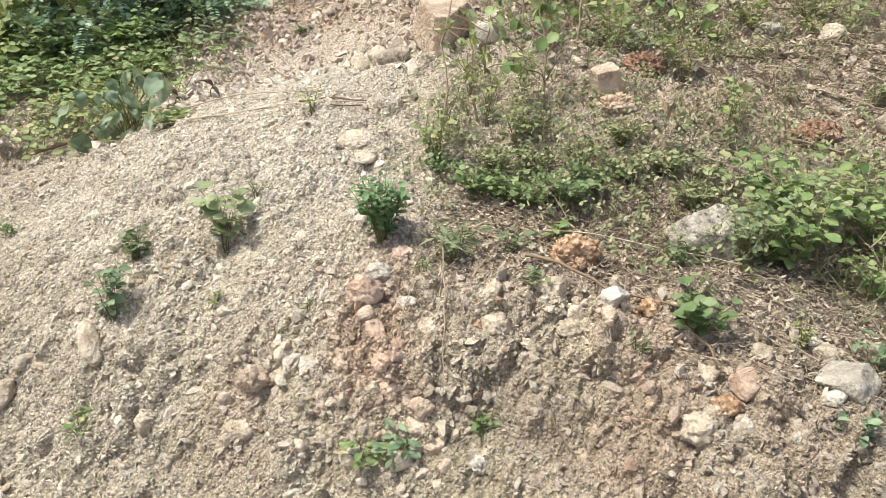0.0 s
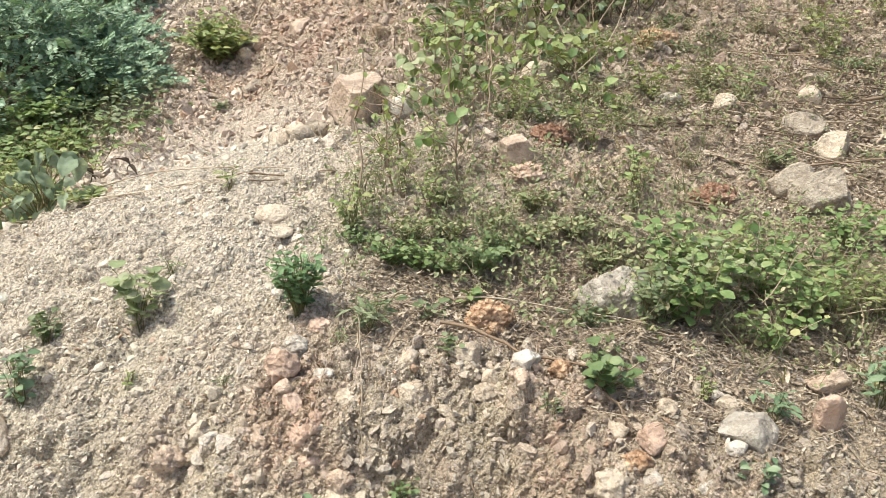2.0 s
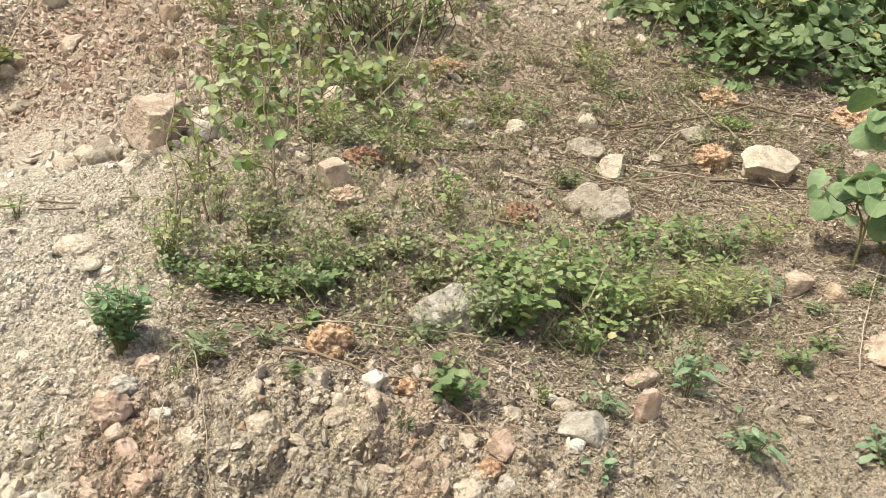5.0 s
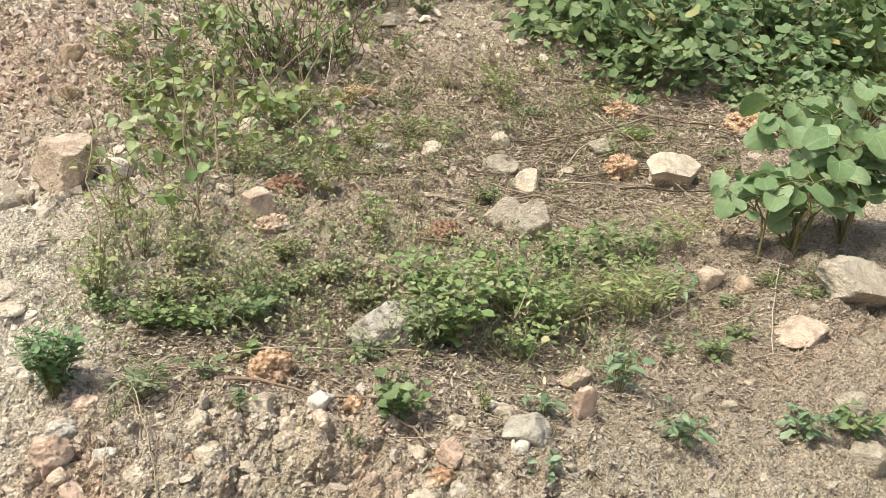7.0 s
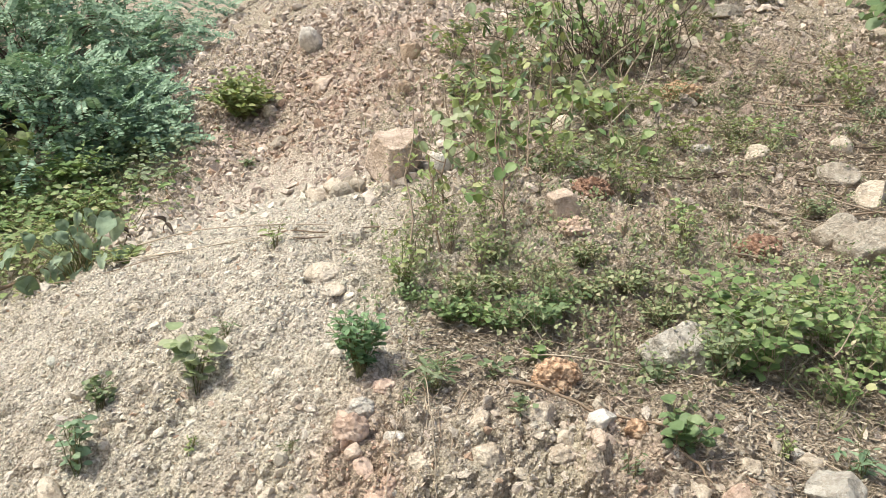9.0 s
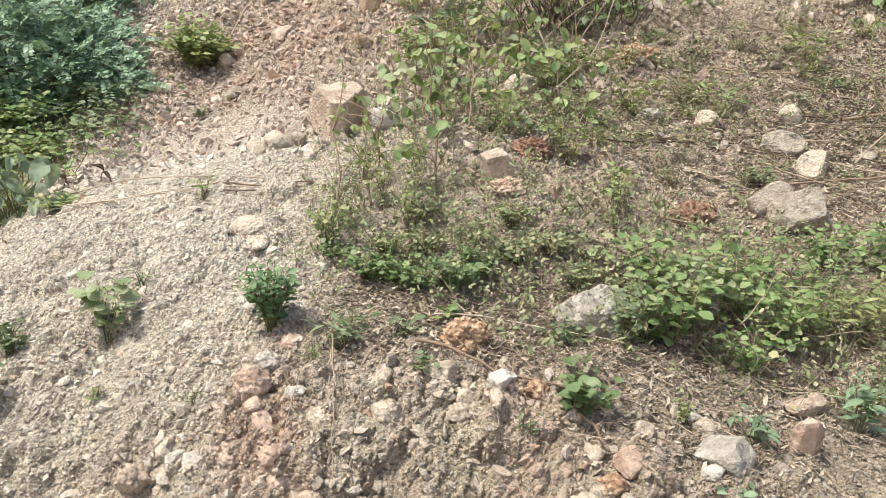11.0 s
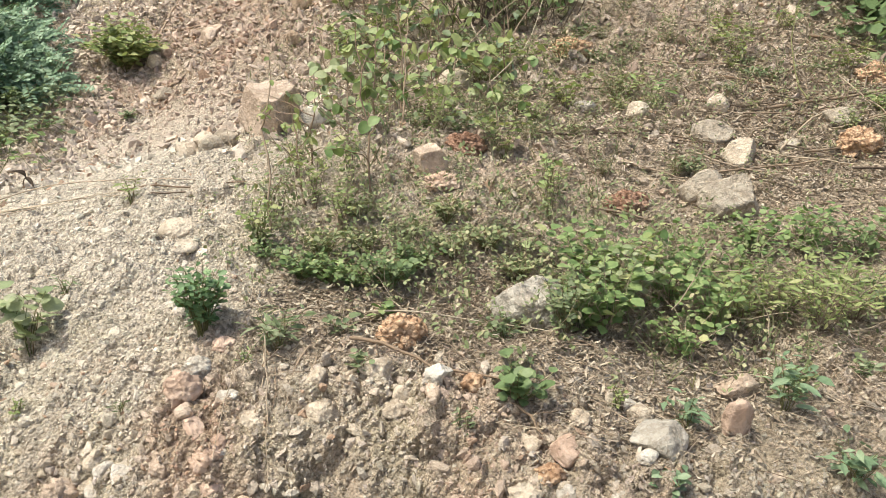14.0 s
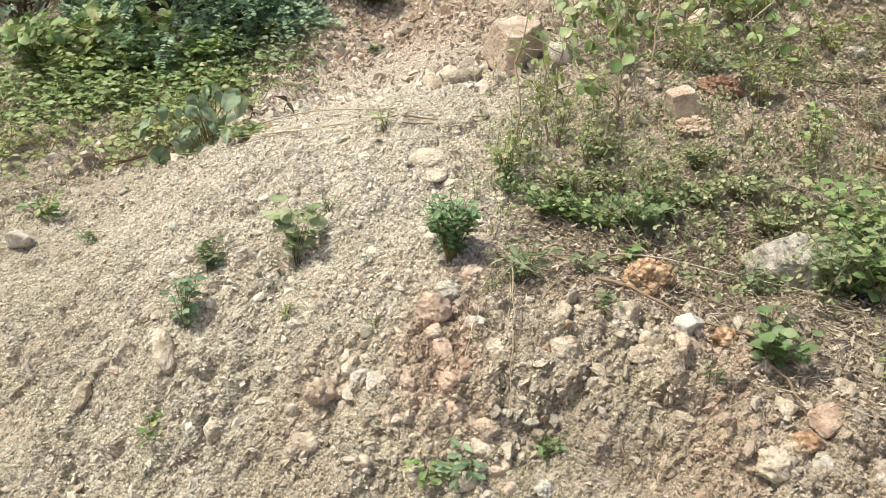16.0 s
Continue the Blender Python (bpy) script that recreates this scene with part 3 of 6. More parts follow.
rock("large tan boulder with a flat broken face", -0.015, 3.68, 0.27, 0.27, PINK, 101, 0.85, 10, 14, 8, sink=0.06, bite=(0.6, 0.92), faces=((0.0, -0.4, 0.9, 0.5), (0.75, -0.65, -0.05, 0.45), (-0.85, -0.45, -0.15, 0.55), (-0.1, -0.95, -0.2, 0.62)), worn=1)
rock("small cream stone beside the large boulder", 0.178, 3.78, 0.14, 0.11, WHITE, 102, 0.75, 10, 0, 3, bite=(0.75, 0.95), worn=3, sink=0.1)
rock("flat oval cream stone lying on pale soil", -0.303, 2.825, 0.14, 0.07, CREAM, 103, 0.8, 0, 3, 2, bite=(0.88, 0.98), sink=0.16, worn=3)
rock("whitish flat stone half buried in pale soil", -0.282, 2.7, 0.12, 0.03, CREAM, 104, 0.75, 0, 0, 4, sink=0.3, worn=3)
rock("squarish pink stone with sharp corners", 0.606, 3.045, 0.12, 0.125, PINK, 105, 0.8, 12, 0, 2, sink=-0.05, bite=(0.85, 0.98), faces=((0.05, -1, 0.25, 0.52), (0.1, 0, 1, 0.52), (-1, -0.1, 0, 0.52), (1, 0, 0.15, 0.55)), worn=2, taper=0.03)
rock("low pink stone under the squarish one", 0.635, 2.95, 0.14, 0.075, TERRACOTTA, 106, 0.8, sink=0.15, lumpy=True)
rock("dark red knobbly lump of conglomerate", 0.798, 3.295, 0.19, 0.115, RED, 107, 0.8, lumpy=True)
rock("reddish knobbly lump of conglomerate", 1.415, 3.055, 0.2, 0.115, RED, 108, 0.85, lumpy=True)
rock("large grey-tan boulder with a cracked top", 1.845, 3.005, 0.27, 0.2, GREY, 109, 0.85, -8, 6, 9, sink=0.06, bite=(0.62, 0.9), faces=((-0.15, -0.45, 0.88, 0.5), (0.35, -0.85, -0.1, 0.6), (0.7, -0.2, 0.4, 0.62)), worn=1)
rock("pale angular stone behind the grey boulder", 2.111, 3.405, 0.205, 0.12, CREAM, 110, 0.75, 18, -8, 3, sink=0.1, bite=(0.75, 0.92), faces=((-0.3, -0.3, 0.9, 0.4), (0.6, -0.75, 0.05, 0.45)))
rock("flat grey stone half sunk in litter", 2.07, 3.615, 0.21, 0.1, GREY, 111, 0.75, -10, 6, 3, bite=(0.75, 0.92), faces=((0.1, -0.4, 0.9, 0.4),), sink=0.15)
rock("broad cream slab with a sharp broken edge", 2.869, 3.14, 0.37, 0.18, CREAM, 112, 0.7, 4, 8, 3, sink=0.08, bite=(0.78, 0.94), faces=((-0.1, -0.4, 0.9, 0.32), (-0.45, -0.85, -0.35, 0.42), (0.5, -0.8, -0.1, 0.55), (-0.7, 0.2, 0.6, 0.62)), worn=1)
rock("rounded orange lump of cemented nodules", 2.64, 3.3, 0.215, 0.165, ORANGE, 113, 0.9, lumpy=True)
rock("greyish white rock standing among green weeds", 0.785, 2.27, 0.25, 0.16, ASH, 114, 0.7, -6, -4, 7, sink=0.14, bite=(0.55, 0.85), faces=((0.2, -0.35, 0.9, 0.45), (0.75, -0.6, 0.2, 0.42), (-0.8, -0.5, 0.15, 0.55), (0.15, -0.95, 0.1, 0.45)), worn=1)
rock("orange crumbling conglomerate at the weeds' foot", 0.387, 2.17, 0.155, 0.135, ORANGE, 115, 0.9, lumpy=True, sink=0.25)
rock("small white rough stone", 0.456, 1.965, 0.08, 0.058, WHITE, 116, 0.8, 0, 0, 6, sink=0.12)
rock("small orange lump beside a white stone", 0.548, 1.972, 0.072, 0.06, ORANGE, 117, 0.8, lumpy=True, level=3)
rock("flat reddish stone tilted towards the edge", 0.744, 1.762, 0.09, 0.075, TERRACOTTA, 118, 0.95, -14, 8, 3, sink=0.1, bite=(0.8, 0.95), faces=((0.1, -0.35, 0.93, 0.38), (-0.75, -0.6, 0.1, 0.62), (0.7, -0.6, 0.1, 0.6)), worn=3)
rock("greyish white rough rock in dry litter", 0.992, 1.76, 0.15, 0.1, ASH, 931, 0.9, 12, 0, 9, sink=0.2, bite=(0.5, 0.8), worn=1)
rock("small white stone leaning on a grey rock", 0.944, 1.755, 0.062, 0.048, WHITE, 120, 0.8, 0, 0, 4, worn=3)
rock("tall tan rounded stone standing on end", 1.222, 1.825, 0.09, 0.15, TERRACOTTA, 121, 0.65, 8, -10, 5, bite=(0.65, 0.9), sink=0.1, faces=((-0.5, -0.8, 0.3, 0.6), (0.6, -0.7, 0.1, 0.65)), worn=1, taper=0.05)
rock("pinkish broken rock behind the tan stone", 1.31, 1.975, 0.13, 0.08, PINK, 124, 0.8, 0, 0, 14, sink=0.15)
rock("pitted white knobbly stone on the bank's edge", 0.618, 1.69, 0.1, 0.08, CREAM, 123, 0.85, lumpy=True, level=3, sink=0.1)
rock("low pinkish slab on bare soil", 2.278, 1.87, 0.25, 0.1, PINK, 124, 0.8, 6, 0, 14, sink=0.32, bite=(0.5, 0.82), worn=1)
rock("thick grey slab with a dark underside", 2.7, 1.88, 0.38, 0.17, GREY, 125, 0.75, -5, 5, 4, sink=0.06, bite=(0.78, 0.94), faces=((-0.05, -0.4, 0.9, 0.34), (-0.2, -0.85, -0.4, 0.45), (-0.9, -0.2, 0.1, 0.66)), worn=2)
rock("brownish stone on the lower bank", 2.036, 1.43, 0.16, 0.12, GREY, 126, 0.8)
rock("smooth grey stone beside small sprouts", 2.098, 1.56, 0.15, 0.08, GREY, 127, 0.8)
rock("brown stone in the shade of broad leaves", 2.253, 2.32, 0.15, 0.12, PINK, 128, 0.8)
rock("small brown stone under broad leaves", 2.345, 2.22, 0.115, 0.09, TAN, 129, 0.8)
rock("pale angular stone on the steep face", -0.201, 1.772, 0.07, 0.07, CREAM, 130, 0.8, 14, 0, 8, worn=1)
rock("small pale stone on the steep face", -0.341, 1.81, 0.045, 0.048, CREAM, 131, 0.8, level=3)
rock("long smooth cream stone leaning on the bank", -1.016, 2.12, 0.062, 0.07, CREAM, 132, 2.6, 16, 0, 3, bite=(0.82, 0.95), sink=-0.12, worn=4)
rock("long pale flake of stone on the bank", -1.313, 2.17, 0.05, 0.05, CREAM, 133, 2.2, -18, 10, sink=-0.12)
rock("small tilted pale flake on the steep face", -0.795, 1.96, 0.055, 0.05, CREAM, 134, 1.7, -38, 10, level=3, sink=-0.12)
rock("bright white stone high on the slope", -0.563, 6.13, 0.17, 0.24, WHITE, 135, 0.8, 0, 0, 5, sink=0.05, bite=(0.7, 0.92), worn=3)
rock("rounded pale stone beside a green tuft", -0.82, 5.62, 0.105, 0.11, CREAM, 136, 0.8, 0, 0, 3, sink=0.05, bite=(0.8, 0.95), worn=4)
rock("cream stone in upper litter", 2.205, 3.87, 0.14, 0.11, CREAM, 137, 0.8, 0, 0, 7)
rock("upright cream stone in upper litter", 1.8, 3.895, 0.14, 0.12, CREAM, 138, 0.8, 0, 0, 7)
rock("small whitish stone in upper litter", 1.577, 4.08, 0.125, 0.1, WHITE, 139, 0.8, 0, 0, 7)
rock("faded orange lump far up the slope", 1.718, 4.66, 0.28, 0.16, ORANGE, 140, 0.8, lumpy=True)
rock("orange lump lying among dry sticks", 3.285, 4.05, 0.26, 0.15, ORANGE, 141, 0.8, lumpy=True)
rock("orange knobbly lump behind broad leaves", 4.1, 3.66, 0.42, 0.2, ORANGE, 142, 0.8, lumpy=True)
rock("grey stone below the far shrubs", 2.329, 5.57, 0.26, 0.14, GREY, 143, 0.8)
rock("flat pale stone below the far shrubs", 1.981, 5.32, 0.26, 0.1, CREAM, 144, 0.7)
rock("pale rounded rock beside a small tuft", -1.958, 2.95, 0.13, 0.125, WHITE, 145, 0.8)
rock("grey wedge-shaped stone in loose soil", -1.267, 2.25, 0.075, 0.06, GREY, 146, 0.8, level=3)
rock("crumbling reddish clod on the face", -0.195, 2.04, 0.1, 0.1, TERRACOTTA, 147, 0.8, lumpy=True, level=3, sink=0.1)
rock("crumbling pinkish clod on the face", -0.127, 1.9, 0.09, 0.08, TERRACOTTA, 148, 0.8, lumpy=True, level=3, sink=0.1)
for _k, (_x, _y, _w, _h) in enumerate(((-0.36, 3.64, 0.13, 0.1), (-0.26, 3.58, 0.14, 0.11), (-0.3, 3.7, 0.16, 0.13), (-0.19, 3.66, 0.11, 0.09), (-0.4, 3.74, 0.1, 0.08), (-0.22, 3.77, 0.12, 0.1))):
    rock("crumbling grey-brown clod below the boulder", _x, _y, _w * 0.75, _h * 0.8, GREY if _k % 2 else CREAM, 860 + _k, 0.85, 40 * _k, 0, 14, level=3, sink=0.2, name="clod")
rock("upright tan stone far up the slope", 0.144, 5.45, 0.14, 0.19, TAN, 150, 0.8)
rock("tan stone in rubble far up the slope", 0.098, 5.04, 0.13, 0.12, TAN, 151, 0.8)
rock("cream stone hidden behind tall weeds", 0.94, 4.3, 0.19, 0.13, CREAM, 152, 0.8, 0, 0, 5, bite=(0.72, 0.92))
rock("flat pale stone on the crumbling edge", 0.13, 2.01, 0.085, 0.055, CREAM, 153, 0.8)
rock("small flat cream stone on the edge", 0.298, 2.01, 0.095, 0.055, CREAM, 154, 0.8)
rock("broken reddish stone high on the slope", -0.449, 5.55, 0.2, 0.12, PINK, 155, 0.8)
rock("whitish knobbly clod above a reddish one", -0.17, 2.13, 0.09, 0.075, WHITE, 156, 0.8, lumpy=True, level=3, sink=0.12)
rock("crumbling orange clod on loose soil", -0.487, 1.955, 0.1, 0.1, PINK, 157, 0.8, lumpy=True, level=3, sink=0.1)
rock("small pinkish clod low on the face", -0.04, 1.83, 0.08, 0.07, PINK, 158, 0.8, lumpy=True, level=3, sink=0.1)
rock("crumbling orange clod under the flat reddish stone", 0.69, 1.73, 0.08, 0.05, ORANGE, 159, 0.8, lumpy=True, level=3, sink=0.12)
rock("pale crumbling clod on the edge", 0.155, 1.94, 0.085, 0.06, CREAM, 160, 0.8, lumpy=True, level=3, sink=0.12)
rock("pale pitted clod below the long stick", 0.341, 1.92, 0.08, 0.055, CREAM, 161, 0.8, lumpy=True, level=3, sink=0.12)
rock("greyish broken slab leaning on the grey boulder", 1.77, 3.1, 0.19, 0.16, GREY, 162, 0.8, 16, -10, 8, sink=0.04, bite=(0.65, 0.92), faces=((-0.35, -0.45, 0.82, 0.4), (-0.4, -0.85, 0.0, 0.6)), worn=2)
rock("small cream clod on the pale bank", -0.42, 1.99, 0.07, 0.055, CREAM, 163, 0.8, level=3, sink=0.1)
rock("small white clod on the pale bank", -0.38, 1.975, 0.05, 0.04, WHITE, 164, 0.8, level=3, sink=0.1)
_rc = np.random.default_rng(720)
for k in range(10):
    rock("crumbling reddish clod among pale ones", _rc.normal(-0.12, 0.07), _rc.uniform(1.82, 2.2), _rc.uniform(0.035, 0.07), _rc.uniform(0.03, 0.055), TERRACOTTA if k % 3 else PINK, 721 + k, 0.9, _rc.uniform(0, 360), 0, lumpy=k % 2 == 0, level=3, sink=0.15, name="clod")
for k in range(34):
    rock("crumbling pale clod on the cut edge", _rc.uniform(-0.6, 1.0), _rc.uniform(1.68, 2.05), _rc.uniform(0.03, 0.075), _rc.uniform(0.025, 0.055), (CREAM, PINK, WHITE, CREAM)[k % 4], 741 + k, 0.9, _rc.uniform(0, 360), 0, lumpy=k % 3 == 0, level=3, sink=0.15, name="clod")
rock("small flat stone in upper litter", 2.382, 3.49, 0.14, 0.05, GREY, 165, 0.7, 12, 8, 6, sink=0.12)
rock("dark grey-green slab lying in dry sticks", 2.714, 3.56, 0.19, 0.085, GREY, 166, 0.75, -14, 6, 4, bite=(0.75, 0.92), faces=((0.0, -0.35, 0.93, 0.4),), sink=0.15)
rock("flat greenish stone on the upper rubble", -0.728, 5.26, 0.13, 0.07, GREY, 167, 0.8, 20, 4, 5, sink=0.12)


# ---- plants ----
def stems_of(rng, count, w, h, upright):
    """Stem lines that spread from one foot."""
    out = []
    for k in range(count):
        a = 2 * math.pi * (k + rng.uniform(0, 0.8)) / count
        r = w * 0.5 * math.sqrt(rng.uniform(0.08, 1))
        top = h * rng.uniform(0.6, 1.0) * (1 - (1 - upright) * (r / (w * 0.5)) ** 2)
        tip = np.array([r * math.cos(a), r * math.sin(a), max(top, 0.02)])
        out.append(bent((rng.normal(0, 0.004), rng.normal(0, 0.004), -0.01), tip, h * 0.25, rng))
    return out


def herb(label, x, y, w, h, seed, leaf="obovate", size=0.03, stems=7, per=8, mat=None, stalk=None, upright=0.6, narrow=0.75, pick=False, group="", name="weed", category="weed", droop=0.0, thick=0.0016):
    """A leafy plant w wide and h high. pick: its leaves are few and large, and each is a piece of its own."""
    rng = np.random.default_rng(seed)
    base = stand(name, x, y, label, category, group)
    mat, stalk = mat or GREEN, stalk or STALK
    pile, leaves, count = Pile(), Pile(), 0
    one = None
    for pts in stems_of(rng, stems, w, h, upright):
        stem = Pile()
        tube(stem, pts, thick, thick * 0.45, 4)
        part("stem", stem.mesh("stem", stalk), base)
        for k in range(per):
            t = 0.2 + 0.8 * (k + rng.uniform(0, 0.7)) / per
            i = min(int(t * (len(pts) - 1)), len(pts) - 2)
            u = t * (len(pts) - 1) - i
            at = pts[i] * (1 - u) + pts[i + 1] * u if t < 1 else pts[-1]
            a = rng.uniform(0, 2 * math.pi)
            out = np.array([math.cos(a), math.sin(a), rng.uniform(-0.25, 0.6) - droop])
            up = np.array([rng.normal(0, 0.5), rng.normal(0, 0.5) - 0.25, 1.0])
            length = size * (0.48 + 0.75 * rng.uniform() ** 1.5)
            at = at + out / np.linalg.norm(out) * length * 0.25
            count += 1
            if pick:
                if one is None:
                    v, f = FORMS[leaf]
                    one = mesh_from("leaf", v, f, mat)
                ax, ay, az = frame_of(out, up)
                m = Matrix((ax, ay, az)).transposed().to_4x4()
                ob = part("leaf", one, base)
                ob.matrix_basis = Matrix.Translation(at) @ m @ Matrix.Diagonal((length * narrow, length, length, 1))
                stem_in = [at - out / np.linalg.norm(out) * length * 0.27, at]
                tube(pile, stem_in, thick * 0.4, thick * 0.3, 3)
            else:
                put_leaf(leaves, MEDIUM[leaf] if size > 0.032 else SMALL[leaf], at, out, up, length, length * narrow)
    if pick:
        tagged(part("petiole", pile.mesh("petiole", stalk), base), kind="stuff")
    else:
        tagged(part("foliage", leaves.mesh("foliage", mat), base), kind="stuff")
    return base


def seedling(label, x, y, w, h, seed, mat, leaves=8, leaf="obovate", narrow=0.5, **more):
    return herb(label, x, y, w, h, seed, leaf, w * 0.31, max(5, leaves // 3 + 2), 7, mat, upright=0.7, narrow=narrow, pick=True, name="seedling", category="seedling", **more)


# dense tufts on the pale bank and along its edge
herb("compact dark green leafy tuft on the bank's edge", -0.17, 2.28, 0.19, 0.24, 201, "obovate", 0.03, 40, 13, TEAL, upright=0.72, name="leafy_tuft", category="plant", narrow=0.6)
herb("dense dark green mat of small leaves", 0.19, 2.5, 0.28, 0.13, 202, "round", 0.026, 18, 9, GREEN, upright=0.7, name="leafy_tuft", category="plant")
herb("dense green mat of small leaves above a dark hollow", 0.38, 2.46, 0.26, 0.16, 203, "round", 0.025, 24, 12, DARK, upright=0.7, name="leafy_tuft", category="plant")
herb("pale green sprawling weed with cream-edged leaves", -0.66, 2.37, 0.13, 0.22, 204, "round", 0.05, 8, 6, PALE, pick=True, narrow=0.85, upright=0.95)
herb("slender green weed on loose soil", -0.97, 2.23, 0.1, 0.2, 205, "oval", 0.032, 9, 8, BLUE, pick=True, upright=0.9)
herb("thin sprawling weed on loose soil", -0.95, 2.4, 0.12, 0.12, 206, "oval", 0.028, 9, 8, SAGE, upright=0.8)
herb("sage-coloured weed growing out of dry straw", 0.04, 2.2, 0.23, 0.16, 207, "lance", 0.05, 12, 7, SAGE, narrow=0.3)
herb("small grey-green weed beside orange rock", 0.216, 2.22, 0.09, 0.09, 208, "round", 0.03, 6, 4, SAGE, pick=True)
herb("small green weed beside orange rock", 0.352, 2.3, 0.08, 0.08, 209, "round", 0.028, 6, 4, GREEN, pick=True)
herb("small weed with round leaves in litter", 0.26, 2.03, 0.07, 0.07, 210, "obovate", 0.026, 6, 4, SAGE, pick=True)
herb("green weed with round leaves at the rock's foot", 0.66, 1.93, 0.18, 0.14, 211, "round", 0.036, 13, 5, DARK, pick=True, narrow=0.85, upright=0.85)
seedling("yellowish seedling on loose soil", -0.63, 2.155, 0.05, 0.06, 221, LIME, 7)
seedling("young green seedling on the steep face", -1.0, 2.02, 0.11, 0.11, 222, GREEN, 8, narrow=0.6)
seedling("bushy seedling on the steep face", -0.176, 1.77, 0.1, 0.085, 223, GREEN, 12)
seedling("bushy bluish seedling on the steep face", -0.084, 1.765, 0.115, 0.1, 224, BLUE, 14)
seedling("small dark seedling below the edge", 0.122, 1.805, 0.08, 0.075, 225, DARK, 10)
seedling("narrow-leaved pale seedling on the edge", 0.499, 1.855, 0.08, 0.11, 226, SAGE, 14, "lance", 0.3)
seedling("yellow-green seedling with crinkled leaves", 0.921, 1.91, 0.055, 0.085, 227, LIME, 12)
seedling("blue-green seedling before the grey rock", 0.978, 1.69, 0.12, 0.09, 228, BLUE, 12)
seedling("blue-green seedling with folded leaflets", 1.1, 1.86, 0.13, 0.115, 229, BLUE, 14, "lance", 0.4)
seedling("tall blue-green seedling beside the tan stone", 1.4, 1.9, 0.19, 0.18, 230, BLUE, 18, "lance", 0.42)
seedling("blue-green seedling on bare soil", 1.485, 1.69, 0.18, 0.13, 231, BLUE, 15, "lance", 0.42)
seedling("small dark seedling on bare soil", 1.86, 1.92, 0.14, 0.11, 232, DARK, 14, "obovate", 0.5)
seedling("spreading blue-green seedling by a stone", 1.874, 1.58, 0.15, 0.14, 233, BLUE, 15, "obovate", 0.5)
seedling("spreading green seedling by a stone", 2.04, 1.52, 0.18, 0.13, 234, DARK, 16, "obovate", 0.5)
herb("wilted weed with drooping blue-green leaflets", 2.071, 2.36, 0.24, 0.17, 235, "lance", 0.07, 9, 6, BLUE, narrow=0.35, pick=True, droop=0.6, name="seedling", category="seedling")
seedling("grey-green seedling in loose rubble", -2.007, 3.2, 0.17, 0.13, 236, GREEN, 12)
seedling("tiny green seedling on pale soil", -1.618, 2.88, 0.09, 0.075, 237, DARK, 9)
seedling("tiny pale seedling with thin leaves", -0.595, 2.53, 0.07, 0.08, 238, SAGE, 7, "lance", 0.3)
seedling("thin yellowish seedling by the dry stalks", -0.499, 3.08, 0.12, 0.14, 239, LIME, 9, "lance", 0.3)
seedling("small seedling in loose rubble", -0.354, 2.08, 0.06, 0.06, 240, SAGE, 8, "lance", 0.2)
seedling("bright green seedling on the straw", -0.04, 2.1, 0.06, 0.07, 241, GREEN, 9, "lance", 0.25)

for _k, (_lab, _x, _y, _w, _h) in enumerate((("small sprouts under broad leaves", 2.45, 2.2, 0.16, 0.09), ("feathery sprouts in the shade of a shrub", 2.62, 2.16, 0.2, 0.1), ("sparse sprouts beside a grey slab", 2.5, 2.05, 0.14, 0.08), ("tiny sprouts in dry litter", 2.2, 2.18, 0.14, 0.08), ("low sprouts among twigs", 2.05, 2.0, 0.12, 0.06), ("thin sprouts among twigs", 1.72, 2.02, 0.1, 0.06), ("small sprouts beside a tan stone", 1.5, 2.0, 0.12, 0.09))):
    herb(_lab, _x, _y, _w, _h, 280 + _k, "lance" if _k % 2 else "oval", 0.03, 9, 8, SAGE if _k % 2 else DARK, narrow=0.45)

# the broad clump of green weeds
herb("loose green bush of round leaflets", 1.04, 2.47, 0.38, 0.27, 251, "round", 0.034, 20, 12, GREEN, name="green_bush", category="bush", stalk=STRAW)
herb("loose green bush of round leaflets over bare stems", 1.0, 2.2, 0.32, 0.29, 252, "round", 0.036, 16, 11, GREEN, upright=0.8, name="green_bush", category="bush", stalk=STRAW)
herb("green bush with a few yellowing leaflets", 1.26, 2.34, 0.34, 0.28, 253, "round", 0.034, 18, 11, GREEN, upright=0.8, name="green_bush", category="bush", stalk=STRAW)
herb("low green bush with yellow stalks", 1.22, 2.13, 0.28, 0.22, 254, "round", 0.028, 15, 10, GREEN, upright=0.8, name="green_bush", category="bush", stalk=STRAW)
herb("thin green bush mixed with dry grass", 1.58, 2.46, 0.4, 0.27, 255, "obovate", 0.028, 18, 11, GREEN, upright=0.8, name="green_bush", category="bush", stalk=STRAW)
herb("wispy yellow-green bush of thin stalks", 1.7, 2.2, 0.44, 0.26, 256, "lance", 0.036, 40, 11, LIME, narrow=0.35, upright=0.8, name="green_bush", category="bush", stalk=STRAW)
herb("wispy olive bush of thin stalks", 1.9, 2.3, 0.42, 0.24, 258, "lance", 0.036, 38, 11, LIME, narrow=0.35, upright=0.8, name="green_bush", category="bush", stalk=STRAW)
herb("wispy yellow-green weeds between bushes", 1.48, 2.3, 0.36, 0.22, 259, "lance", 0.034, 26, 12, LIME, narrow=0.4, upright=0.8, name="green_bush", category="bush", stalk=STRAW)
herb("tall green weed with yellowish leaflets", 1.12, 2.36, 0.3, 0.31, 264, "round", 0.03, 16, 10, LIME, upright=0.9, name="green_bush", category="bush", stalk=STRAW)
herb("tall green weed with small leaflets", 1.4, 2.5, 0.34, 0.3, 265, "round", 0.028, 18, 10, GREEN, upright=0.9, name="green_bush", category="bush", stalk=STRAW)
